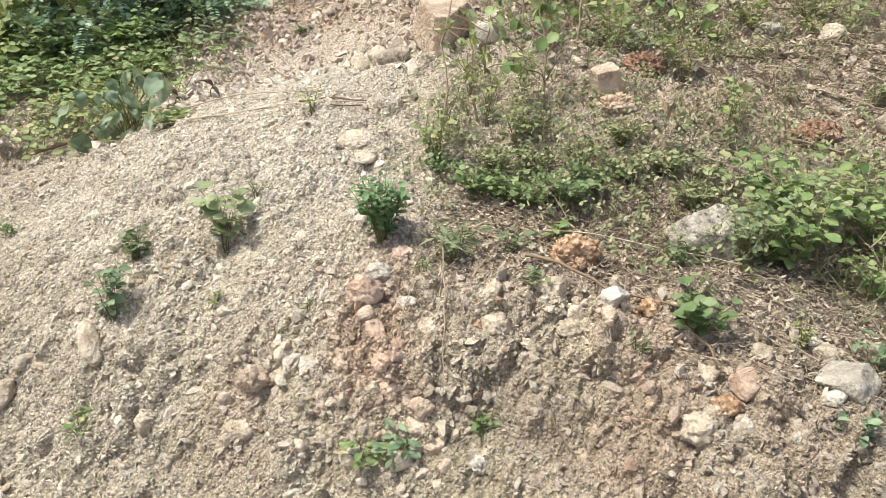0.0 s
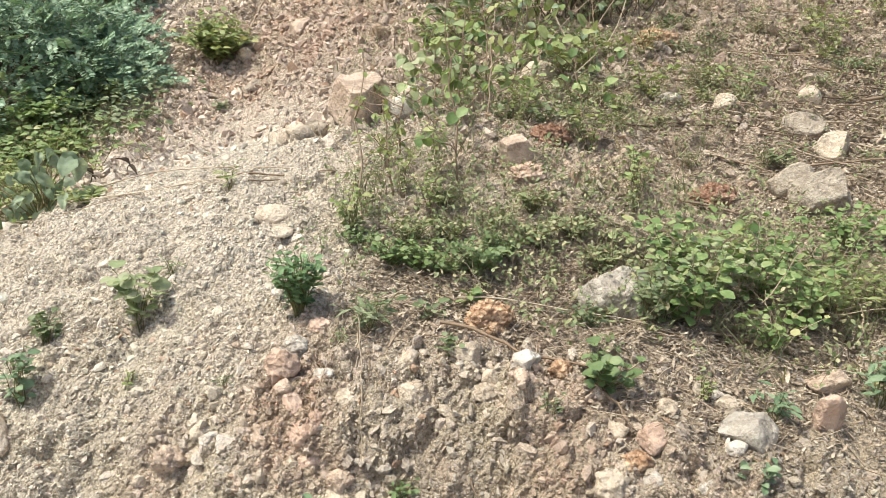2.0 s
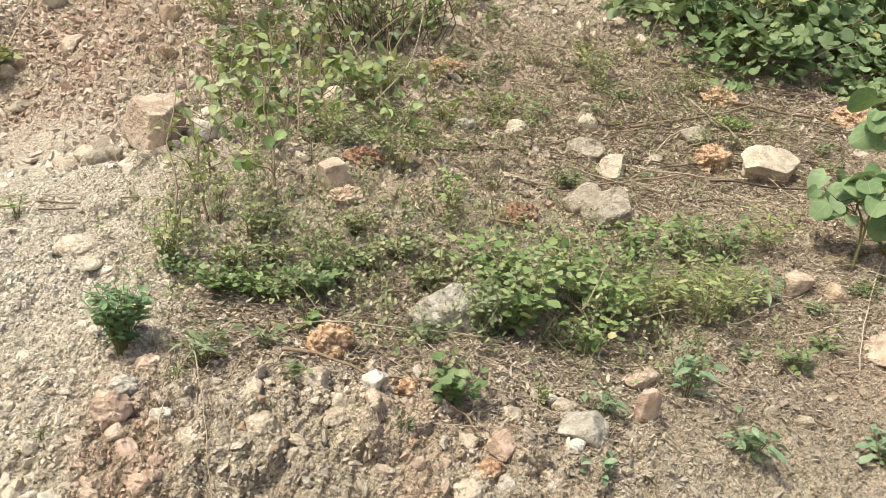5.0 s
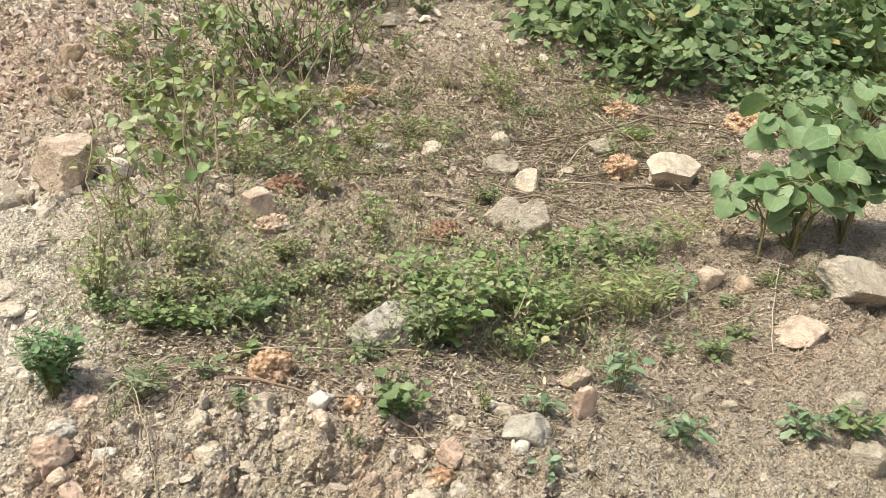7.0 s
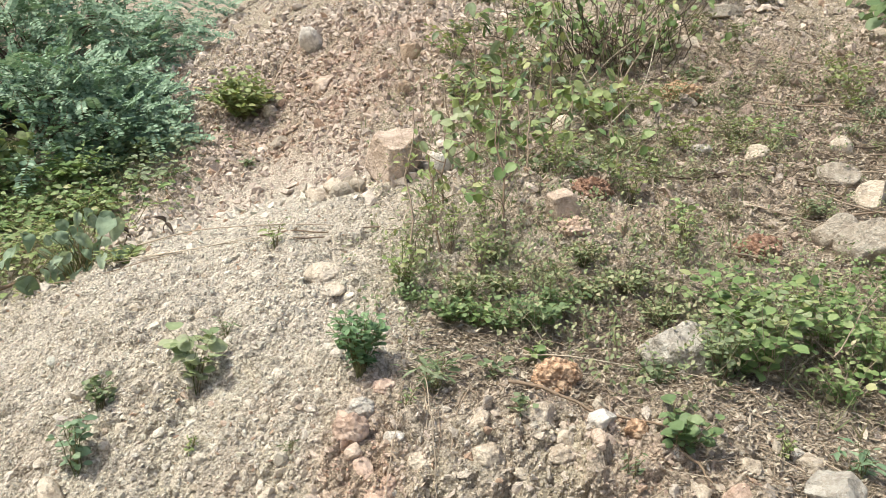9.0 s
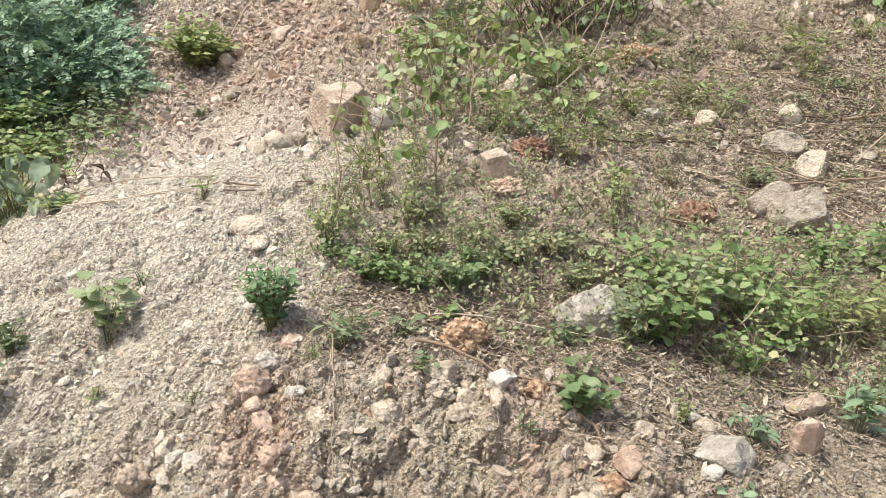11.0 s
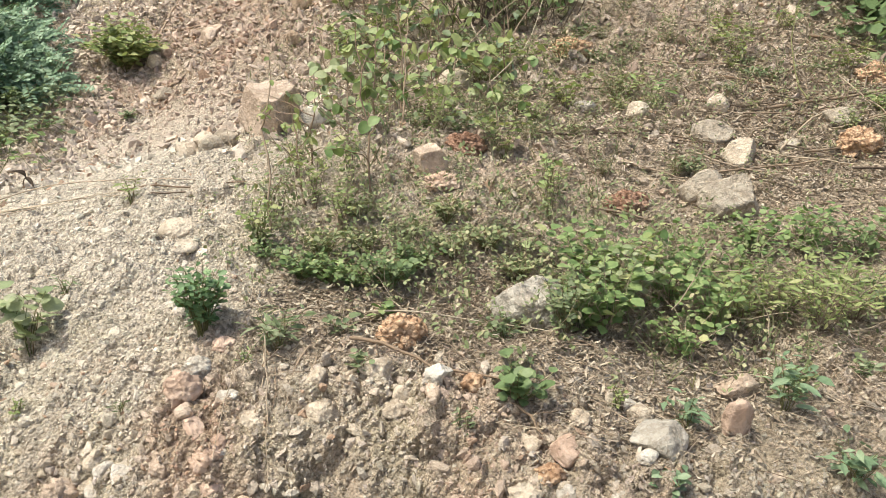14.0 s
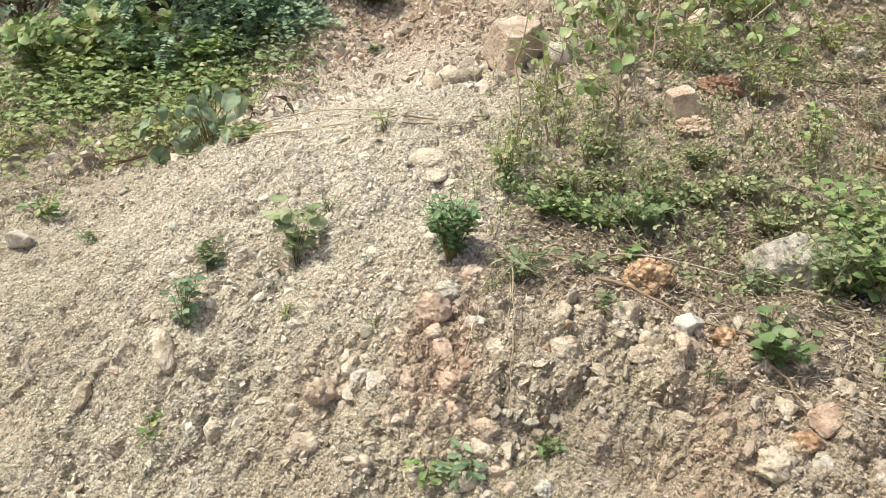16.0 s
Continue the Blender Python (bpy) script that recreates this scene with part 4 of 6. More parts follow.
for _k, (_lab, _x, _y, _w, _h, _m, _f) in enumerate((
    ("green weed beyond the loose bushes", 1.95, 2.66, 0.34, 0.24, GREEN, "round"), ("green weed in dry straw", 2.15, 2.62, 0.36, 0.22, DARK, "round"), ("olive weed in dry straw", 2.3, 2.55, 0.36, 0.2, LIME, "lance"),
    ("low green weed beside straw", 1.75, 2.7, 0.3, 0.2, GREEN, "round"), ("wispy green weed among stalks", 1.9, 2.42, 0.36, 0.24, GREEN, "lance"), ("wispy pale weed among stalks", 1.62, 2.34, 0.34, 0.25, LIME, "lance"),
    ("upright green weed among bushes", 1.34, 2.2, 0.24, 0.25, GREEN, "round"), ("upright pale weed among bushes", 1.08, 2.28, 0.24, 0.27, PALE, "round"), ("thin weed hanging over a rock", 0.93, 2.22, 0.22, 0.2, GREEN, "round"))):
    herb(_lab, _x, _y, _w, _h, 270 + _k, _f, 0.03 if _f == "round" else 0.036, 18, 12, _m, upright=0.85, narrow=0.8 if _f == "round" else 0.35, name="green_bush", category="bush", stalk=STRAW)
herb("pale weed on the edge of the green clump", 0.86, 2.17, 0.18, 0.22, 257, "oval", 0.026, 16, 11, SAGE, upright=0.9)
herb("sprawling pale weed before a white rock", 0.68, 2.2, 0.2, 0.12, 260, "oval", 0.022, 14, 9, SAGE)
herb("small-leaved weed growing over a white rock", 0.88, 2.32, 0.2, 0.2, 261, "oval", 0.024, 15, 10, OLIVE, upright=0.9)
_mat = herb("low mat of small green leaves among dry stems", 0.11, 2.52, 0.2, 0.11, 262, "round", 0.021, 22, 11, DARK, upright=0.8, name="ground_weed", group="low weeds above the edge")
_mat2 = herb("low olive weed of tiny leaves among dry stems", 0.6, 2.62, 0.22, 0.12, 263, "oval", 0.018, 26, 12, OLIVE, upright=0.85, name="ground_weed", group="low weeds above the edge")
for _k, (_x, _y) in enumerate(((0.0, 2.64), (0.27, 2.45), (0.48, 2.53), (0.31, 2.65), (0.17, 2.63), (0.74, 2.65), (0.87, 2.64), (0.48, 2.74), (0.3, 2.85), (0.62, 2.8), (0.8, 2.5))):
    copy_thing(_mat2 if _k > 2 else _mat, Matrix.Translation((_x, _y, ground_z(_x, _y))) @ pose(0, 0, 0, 0, 0, 67 * _k) @ Matrix.Scale(0.8 + 0.05 * (_k % 6), 4))

# tall thin stems
def tall_stem(label, x, y, tip, seed, mat, leaf, size, count, spread, twigs=4, wide=0.6):
    """One upright stalk with side twigs and scattered leaves."""
    rng = np.random.default_rng(seed)
    base = stand("tall_weed", x, y, label, "weed")
    tip = np.array(tip, float)
    pile = Pile()
    main = bent((0, 0, -0.02), tip, 0.02, rng, 9, 0.012)
    tube(pile, main, 0.005, 0.0018, 6)
    part("stalk", pile.mesh("stalk", TWIG), base)
    lines = [main]
    for k in range(twigs):
        i = 2 + k * 5 // max(1, twigs)
        a = rng.uniform(0, 2 * math.pi)
        end = main[i] + np.array([math.cos(a) * spread, math.sin(a) * spread * 0.7, rng.uniform(0.0, 0.16)])
        line = bent(main[i], end, 0.03, rng)
        twig = Pile()
        tube(twig, line, 0.0024, 0.001, 4)
        part("side_twig", twig.mesh("side_twig", TWIG), base)
        lines.append(line)
    one = mesh_from("leaf", *FORMS[leaf], mat)
    for k in range(count):
        line = lines[rng.integers(len(lines))]
        at = line[rng.integers(2, len(line))]
        a = rng.uniform(0, 2 * math.pi)
        out = np.array([math.cos(a), math.sin(a), rng.uniform(-1.4, 0.2)])
        ax, ay, az = frame_of(out, np.array([rng.normal(0, 0.5), rng.normal(0, 0.5) - 0.3, 1.0]))
        length = size * rng.uniform(0.6, 1.1)
        ob = part("leaf", one, base)
        ob.matrix_basis = Matrix.Translation(at) @ Matrix((ax, ay, az)).transposed().to_4x4() @ Matrix.Diagonal((length * wide, length, length, 1))
    return base


tall_stem("thin bare brown stalk with yellowing leaves at its foot", 0.004, 2.78, (0.02, 0.1, 0.6), 301, LIME, "oval", 0.035, 16, 0.1, 3)
tall_stem("tall branching weed with a few round leaves", 0.37, 2.95, (-0.04, 0.15, 0.66), 302, GREEN, "round", 0.05, 34, 0.26, 7, 0.8)
tall_stem("thin branching weed with pale round leaves", 0.55, 3.5, (0.05, 0.2, 0.5), 303, LIME, "round", 0.046, 34, 0.25, 6, 0.75)
tall_stem("slender weed with drooping leaves on the slope", 0.62, 4.1, (0.02, 0.2, 0.55), 304, SAGE, "oval", 0.07, 26, 0.22, 6)
tall_stem("slender pale weed with hanging leaves", 0.85, 4.4, (0.03, 0.15, 0.5), 308, LIME, "oval", 0.06, 28, 0.2, 6)
tall_stem("tall pale weed with sparse leaves", 1.05, 4.9, (-0.05, 0.15, 0.6), 309, PALE, "oval", 0.065, 28, 0.22, 6)
tall_stem("thin weed with drooping pale leaves", 0.45, 4.35, (0.0, 0.15, 0.5), 310, LIME, "oval", 0.06, 28, 0.2, 6)
tall_stem("leafy branching weed on the slope", 0.3, 3.35, (0.02, 0.15, 0.42), 314, SAGE, "round", 0.042, 32, 0.2, 6, 0.75)
tall_stem("slender weed with limp pale leaves", 0.72, 4.75, (0.04, 0.1, 0.5), 315, WILTED, "oval", 0.07, 26, 0.22, 6)
tall_stem("slender weed with limp grey leaves", 1.25, 4.3, (-0.03, 0.1, 0.45), 316, WILTED, "oval", 0.065, 24, 0.2, 6)
tall_stem("thin weed with hanging leaves beside brushwood", 0.95, 5.2, (0.02, 0.1, 0.6), 317, GREEN, "oval", 0.07, 28, 0.22, 6)
for _k, (_lab, _x, _y, _h, _m, _f, _s) in enumerate((
    ("tall pale weed with round hanging leaves", 0.42, 3.5, 0.5, LIME, "round", 0.062), ("thin weed with yellowing round leaves", 0.25, 3.75, 0.42, PALE, "round", 0.055),
    ("branching weed with broad pale leaves", 0.7, 3.75, 0.5, LIME, "round", 0.066), ("slender weed with long hanging leaves", 0.55, 3.95, 0.55, GREEN, "oval", 0.085),
    ("pale weed with curled leaves", 0.85, 3.95, 0.45, PALE, "oval", 0.075), ("tall weed with drooping green leaves", 0.72, 5.0, 0.7, GREEN, "oval", 0.11),
    ("tall weed with large drooping leaves", 0.95, 4.85, 0.72, LIME, "oval", 0.11), ("weed with large limp leaves", 0.5, 4.7, 0.6, SAGE, "oval", 0.1),
    ("yellow-green weed with broad leaves", 1.15, 4.15, 0.42, LIME, "round", 0.07), ("sparse weed with round leaves", 1.0, 3.6, 0.36, GREEN, "round", 0.055),
    ("thin yellowing weed on the slope", 0.15, 3.25, 0.34, LIME, "oval", 0.045), ("pale branching weed near a bare stalk", 0.12, 3.0, 0.36, LIME, "oval", 0.04))):
    tall_stem(_lab, _x, _y, (0.03 * (-1) ** _k, 0.1, _h), 330 + _k, _m, _f, _s, 34, 0.22, 7, 0.75 if _f == "round" else 0.5)
for _k, (_x, _y, _h) in enumerate(((0.02, 2.86, 0.3), (0.16, 2.98, 0.26), (0.3, 3.1, 0.3), (0.1, 3.2, 0.24), (0.25, 2.8, 0.24), (0.7, 3.5, 0.26), (0.9, 3.35, 0.22))):
    herb("thin yellow-green weed on pale rubble", _x, _y, 0.2, _h, 340 + _k, "oval" if _k % 2 else "lance", 0.026, 12, 11, LIME if _k % 3 else OLIVE, upright=0.95, narrow=0.55, stalk=STRAW)
herb("upright yellow-green weed with tiny leaves", 1.03, 2.9, 0.16, 0.26, 305, "oval", 0.022, 12, 10, LIME, upright=0.95)
herb("slim weed with a few pale leaves", 1.07, 3.03, 0.1, 0.2, 306, "oval", 0.035, 6, 5, GREEN, upright=0.95)
herb("yellowing weed at the foot of a bare stalk", -0.02, 2.7, 0.16, 0.2, 307, "oval", 0.022, 16, 10, LIME, upright=0.9)

# weeds up the slope, built once and repeated
_w1 = herb("green weed with small leaves among rubble", 1.07, 4.25, 0.34, 0.27, 311, "oval", 0.034, 13, 9, LIME, upright=0.85, group="weeds up the slope")
_w2 = herb("olive weed with thin leaves among rubble", 1.19, 4.0, 0.3, 0.22, 312, "lance", 0.04, 14, 8, OLIVE, upright=0.85, narrow=0.35, group="weeds up the slope")
_w3 = herb("low green weed with round leaves among stones", 0.413, 4.83, 0.34, 0.18, 313, "round", 0.036, 13, 8, SAGE, group="weeds up the slope")
_rng = np.random.default_rng(77)


def repeat(ob, x, y, grow):
    copy_thing(ob, Matrix.Translation((x, y, ground_z(x, y))) @ pose(0, 0, 0, 0, 0, _rng.uniform(0, 360)) @ Matrix.Scale(grow, 4))


for k, (x, y) in enumerate(((0.41, 5.38), (0.56, 5.11), (0.79, 5.44), (0.86, 5.02), (0.94, 4.72), (1.26, 4.64), (1.38, 4.49), (1.61, 4.6), (1.45, 5.06), (0.43, 4.66), (0.53, 4.43), (0.98, 4.47), (1.09, 4.29), (1.79, 4.23), (0.52, 5.75), (1.79, 5.31), (2.08, 5.46), (1.04, 5.9), (0.65, 4.8), (1.2, 6.2), (0.8, 6.4), (1.8, 6.1), (2.5, 6.3))):
    repeat((_w1, _w2, _w3)[k % 3], x, y, _rng.uniform(0.8, 1.3))
for k in range(26):
    x, y = _rng.uniform(0.4, 3.2), _rng.uniform(4.0, 6.6)
    repeat((_w2, _w1, _w3)[k % 3], x, y, _rng.uniform(0.5, 1.0))
for k in range(10):
    repeat((_w2, _w3, _w1)[k % 3], _rng.uniform(0.25, 1.2), _rng.uniform(3.3, 4.0), _rng.uniform(0.5, 0.9))
for k in range(46):
    repeat((_w1, _w3, _w2)[k % 3], _rng.uniform(1.2, 3.5), _rng.uniform(3.2, 5.2), _rng.uniform(0.3, 0.7))
herb("small palmate weed with bright leaves", 1.95, 4.05, 0.3, 0.2, 321, "lance", 0.06, 9, 5, GREEN, narrow=0.35)
herb("small bright green plant among dry sticks", 3.056, 3.7, 0.26, 0.13, 322, "round", 0.04, 12, 7, GREEN)
herb("rounded green tuft high on the slope", -1.01, 5.66, 0.55, 0.42, 323, "oval", 0.05, 90, 13, LIME, upright=0.4, name="leafy_tuft", category="plant")
herb("tiny green tuft on pale rubble", -0.892, 5.03, 0.13, 0.09, 324, "oval", 0.03, 8, 6, SAGE)


# ---- shrubs ----
def broad_shrub(label, x, y, w, h, seed, count, size, pick=True, mat=None, low=1, stems=10):
    """A shrub of large heart-shaped leaves on long stalks. low: the lowest joint that bears leaves."""
    rng = np.random.default_rng(seed)
    base = stand("broad_leaved_shrub", x, y, label, "shrub")
    pile, crown = Pile(), Pile()
    ones = [mesh_from("leaf", *leaf_form("heart", 0.1 + 0.12 * k, 0.16 + 0.14 * k), mat or VEINED) for k in range(3)]
    lines = stems_of(rng, stems if pick else 26, w * 0.95, h * 0.9, 0.6)
    for line in lines:
        stem = Pile()
        tube(stem, line, 0.006, 0.0025, 6)
        part("stem", stem.mesh("stem", STALK), base)
    for k in range(count):
        line = lines[k % len(lines)]
        at = line[rng.integers(low if pick else 2, len(line))]
        a = rng.uniform(0, 2 * math.pi)
        reach = rng.uniform(0.04, 0.16)
        tip = at + np.array([math.cos(a) * reach, math.sin(a) * reach, rng.uniform(-0.01, 0.07)])
        if not pick and k % 2:
            # trailing leaves that hang round the shrub down to the soil
            r = w * 0.5 * rng.uniform(0.65, 1.08)
            tip = np.array([math.cos(a) * r, math.sin(a) * r, 0.0])
            tip[2] = ground_z(x + tip[0], y + tip[1]) - base.location.z + h * rng.uniform(0.03, 0.55)
        elif pick:
            tube(pile, bent(at, tip, 0.02, rng, 4), 0.0022, 0.0014, 4)
        elif k % 4 == 0:
            tube(pile, bent(at, tip, 0.02, rng, 3), 0.0022, 0.0014, 3)
        out = np.array([math.cos(a), math.sin(a) - 0.3, rng.uniform(-1.0, 0.2)])
        up = np.array([rng.normal(-0.1, 0.5), rng.normal(0, 0.45) - 0.6, 1.0])
        length = size * (rng.uniform(0.5, 1.12) if pick else rng.uniform(0.35, 1.2))
        if pick:
            ax, ay, az = frame_of(out, up)
            ob = part("leaf", ones[k % 3], base)
            ob.matrix_basis = Matrix.Translation(tip) @ Matrix((ax, ay, az)).transposed().to_4x4() @ Matrix.Diagonal((length, length, length, 1))
        else:
            put_leaf(crown, MEDIUM["heart"], tip, out, up, length, length * rng.uniform(0.75, 1.0))
    tagged(part("petiole", pile.mesh("petiole", STALK), base), kind="stuff")
    if not pick:
        tagged(part("foliage", crown.mesh("foliage", mat or HEART), base), kind="stuff")
    return base


broad_shrub("shrub with broad grey-green heart-shaped leaves", 2.72, 2.32, 0.52, 0.5, 401, 72, 0.082, low=3)
broad_shrub("tall shrub with broad heart-shaped leaves", 3.1, 2.36, 0.75, 0.92, 402, 170, 0.102, low=2)
broad_shrub("tall broad-leaved stalk beside a leafy shrub", 2.55, 2.36, 0.3, 0.78, 403, 6, 0.12, low=5, stems=2)
_s1 = broad_shrub("dense broad-leaved shrub at the top of the slope", 3.85, 5.0, 1.3, 0.62, 404, 430, 0.085, False, DARK)
_s2 = broad_shrub("dense leafy shrub at the top of the slope", 4.4, 4.95, 1.5, 0.75, 405, 520, 0.09, False)
_s3 = broad_shrub("wide leafy shrub closing the slope", 5.5, 4.9, 1.6, 0.9, 406, 520, 0.095, False)
for _ob, _x, _y, _g in ((_s1, 4.0, 5.9, 1.2), (_s2, 5.1, 6.1, 1.1), (_s3, 6.5, 5.6, 1.1), (_s2, 7.6, 5.2, 1.2), (_s1, 6.4, 4.3, 1.1), (_s3, 3.1, 6.6, 0.9), (_s1, 3.9, 4.6, 0.75), (_s2, 7.4, 6.6, 1.2), (_s1, 2.2, 7.0, 1.0), (_s2, 5.0, 4.45, 0.75), (_s1, 6.1, 4.7, 0.9), (_s3, 7.0, 4.7, 0.9), (_s1, 4.8, 5.3, 1.0), (_s3, 4.2, 6.8, 1.0), (_s2, 6.0, 6.9, 1.2), (_s1, 4.5, 3.9, 0.55), (_s2, 5.2, 3.7, 0.7)):
    copy_thing(_ob, Matrix.Translation((_x, _y, ground_z(_x, _y))) @ pose(0, 0, 0, 0, 0, 70 * _x) @ Matrix.Scale(_g, 4))


def brushwood(label, x, y, w, h, seed, count):
    """A thicket of thin dark twigs with few leaves."""
    rng = np.random.default_rng(seed)
    base = stand("brushwood", x, y, label, "shrub")
    pile, crown = Pile(), Pile()
    for k in range(count):
        foot = np.array([rng.normal(0, w * 0.2), rng.normal(0, w * 0.12), -0.02])
        tip = foot + np.array([rng.normal(0, w * 0.4), rng.normal(0, w * 0.25), h * rng.uniform(0.3, 1.0)])
        line = bent(foot, tip, h * 0.1, rng, 6, 0.05)
        tube(pile, line, 0.004, 0.0015, 4)
        if k % 2:
            for _ in range(10):
                at = line[rng.integers(2, 6)] + rng.normal(0, 0.02, 3)
                put_leaf(crown, MEDIUM["oval"], at, rng.normal(size=3) + np.array([0, -0.3, -0.5]), np.array([rng.normal(0, 0.5), -0.4, 1.0]), rng.uniform(0.03, 0.075), rng.uniform(0.02, 0.045))
    tagged(part("brush", pile.mesh("brush", DARKTWIG), base), kind="stuff")
    tagged(part("foliage", crown.mesh("foliage", GREEN), base), kind="stuff")


brushwood("thicket of thin dark twigs with sparse leaves", 1.4, 5.15, 0.9, 0.75, 411, 110)
brushwood("low thicket of dry brown twigs", 2.2, 5.9, 0.9, 0.5, 412, 80)


def feathery_bush(label, x, y, w, d, h, seed, fronds, mat, size=0.27):
    """A mound of feathery leaves, each a rib with paired leaflets, lapping over one another down to the ground."""
    rng = np.random.default_rng(seed)
    base = stand("feathery_bush", x, y, label, "bush")
    crown, ribs = Pile(), Pile()
    z0 = base.location.z
    for k in range(18):
        a = rng.uniform(0, 2 * math.pi)
        r = math.sqrt(rng.uniform(0.05, 0.6))
        tip = np.array([math.cos(a) * r * w * 0.42, math.sin(a) * r * d * 0.42, h * math.sqrt(max(0.05, 1 - r * r)) * 0.85])
        branch = Pile()
        tube(branch, bent((rng.normal(0, 0.05), rng.normal(0, 0.05), -0.03), tip, 0.1, rng, 7), 0.012, 0.003, 5)
        part("branch", branch.mesh("branch", DARKTWIG), base)
    for k in range(fronds):
        a = rng.uniform(0, 2 * math.pi)
        c = rng.uniform(0.0, 1.0)
        r = math.sqrt(1 - c * c) * (1 + 0.1 * math.sin(3 * a + seed) + 0.07 * math.sin(7 * a))
        shell = 1.03 - 0.4 * rng.uniform() ** 2
        lump = 1 + 0.28 * noise.noise(Vector((math.cos(a) * r * 2.6, math.sin(a) * r * 2.6, seed + c * 2)))
        at = np.array([math.cos(a) * r * w * 0.5 * lump, math.sin(a) * r * d * 0.5 * lump, h * lump * c]) * shell
        at[2] += max(0.0, ground_z(x + at[0], y + at[1]) - z0) * (1 - c) + (ground_z(x + at[0], y + at[1]) - z0) * (1 - c) * (ground_z(x + at[0], y + at[1]) < z0) + 0.06
        out = np.array([math.cos(a) * (0.35 + r), math.sin(a) * (0.35 + r) - 0.3, rng.uniform(-0.35, 0.5)]) + rng.normal(0, 0.6, 3)
        out /= np.linalg.norm(out)
        length = size * rng.uniform(0.5, 1.2)
        rib = bent(at, at + out * length + np.array([0, 0, -0.2 * length]), 0.06 * length, rng, 6, 0.01)
        tube(ribs, rib[::2], 0.0016, 0.0008, 3)
        side, _, face = frame_of(out, np.array([rng.normal(-0.1, 0.25), rng.normal(0, 0.25) - 0.55, 1.0]))
        pairs = 9
        for j in range(pairs):
            t = 0.18 + 0.8 * j / (pairs - 1)
            q = t * 5
            i = min(int(q), 4)
            p = rib[i] * (1 - q + i) + rib[i + 1] * (q - i)
            ll = length * 0.2 * (1 - 0.45 * abs(t - 0.5)) * rng.uniform(0.75, 1.15)
            for s in (-1, 1):
                put_leaf(crown, SMALL["oval"], p, out * 0.55 + side * s, face + rng.normal(0, 0.3, 3), ll, ll * 0.6)
    tagged(part("rib", ribs.mesh("rib", STALK), base), kind="stuff")
    tagged(part("foliage", crown.mesh("foliage", mat), base), kind="stuff")


feathery_bush("dense low bush of feathery blue-green leaves", -2.22, 5.6, 1.5, 1.35, 0.5, 421, 1300, FERN, 0.2)
feathery_bush("spreading bush of feathery blue-green leaves", -2.85, 6.75, 2.3, 1.6, 0.7, 422, 1200, FERN, 0.22)
feathery_bush("feathery bush high on the slope", -2.7, 7.9, 2.2, 1.6, 0.8, 423, 260, FERN)
feathery_bush("low feathery bush spreading over the rubble", -3.6, 5.7, 1.5, 1.3, 0.6, 424, 260, FERN)
feathery_bush("feathery bush behind the others", -4.2, 7.3, 2.0, 1.8, 0.9, 425, 200, FERN)


def creeper(label, x, y, w, d, seed, runners, per, size, mat):
    """Low runners with small leaves that follow the ground."""
    rng = np.random.default_rng(seed)
    base = stand("creeper", x, y, label, "creeper")
    z0 = base.location.z
    wood, crown = Pile(), Pile()
    for k in range(runners):
        px, py = rng.normal(0, w * 0.22), rng.normal(0, d * 0.22)
        a = rng.uniform(0, 2 * math.pi)
        pts = []
        for j in range(7):
            lift = 0.02 + 0.13 * math.sin(j / 6 * math.pi) * rng.uniform(0.4, 1.3)
            pts.append((px, py, ground_z(x + px, y + py) - z0 + lift))
            a += rng.normal(0, 0.4)
            px, py = px + math.cos(a) * 0.05, py + math.sin(a) * 0.05
        pts = np.array(pts)
        tube(wood, pts, 0.002, 0.001, 4)
        for j in range(per):
            at = pts[rng.integers(0, 7)] + rng.normal(0, 0.012, 3)
            at[2] += abs(rng.normal(0, 0.015))
            b = rng.uniform(0, 2 * math.pi)
            s = size * rng.uniform(0.6, 1.2)
            put_leaf(crown, MEDIUM["oval"], at, np.array([math.cos(b), math.sin(b), rng.uniform(-0.2, 0.5)]), np.array([rng.normal(0, 0.45), rng.normal(0, 0.4) - 0.5, 1.0]), s, s * 0.6)
    tagged(part("runner", wood.mesh("runner", STALK), base), kind="stuff")
    tagged(part("foliage", crown.mesh("foliage", mat), base), kind="stuff")


creeper("yellow-green creeper at the foot of the feathery bush", -2.0, 4.55, 1.1, 0.8, 431, 150, 12, 0.045, GREEN)
creeper("green creeper spreading over pale soil", -2.6, 4.6, 1.2, 1.0, 432, 170, 13, 0.048, GREEN)
creeper("thin grey-green creeper among rubble", -1.65, 4.95, 0.9, 0.8, 433, 90, 11, 0.045, SAGE)
broad_shrub("low weed with broad yellow-green leaves", -2.45, 4.95, 0.7, 0.5, 408, 150, 0.06, mat=LIME, low=2)
broad_shrub("low weed with broad green leaves under a bush", -2.95, 4.9, 0.8, 0.5, 409, 130, 0.065, mat=GREEN, low=2)
creeper("sparse yellow-green creeper along dry stalks", -1.75, 3.85, 0.9, 0.5, 434, 60, 9, 0.04, LIME)
creeper("thin creeper at the bush's edge", -2.6, 3.9, 0.9, 0.5, 435, 45, 9, 0.04, LIME)


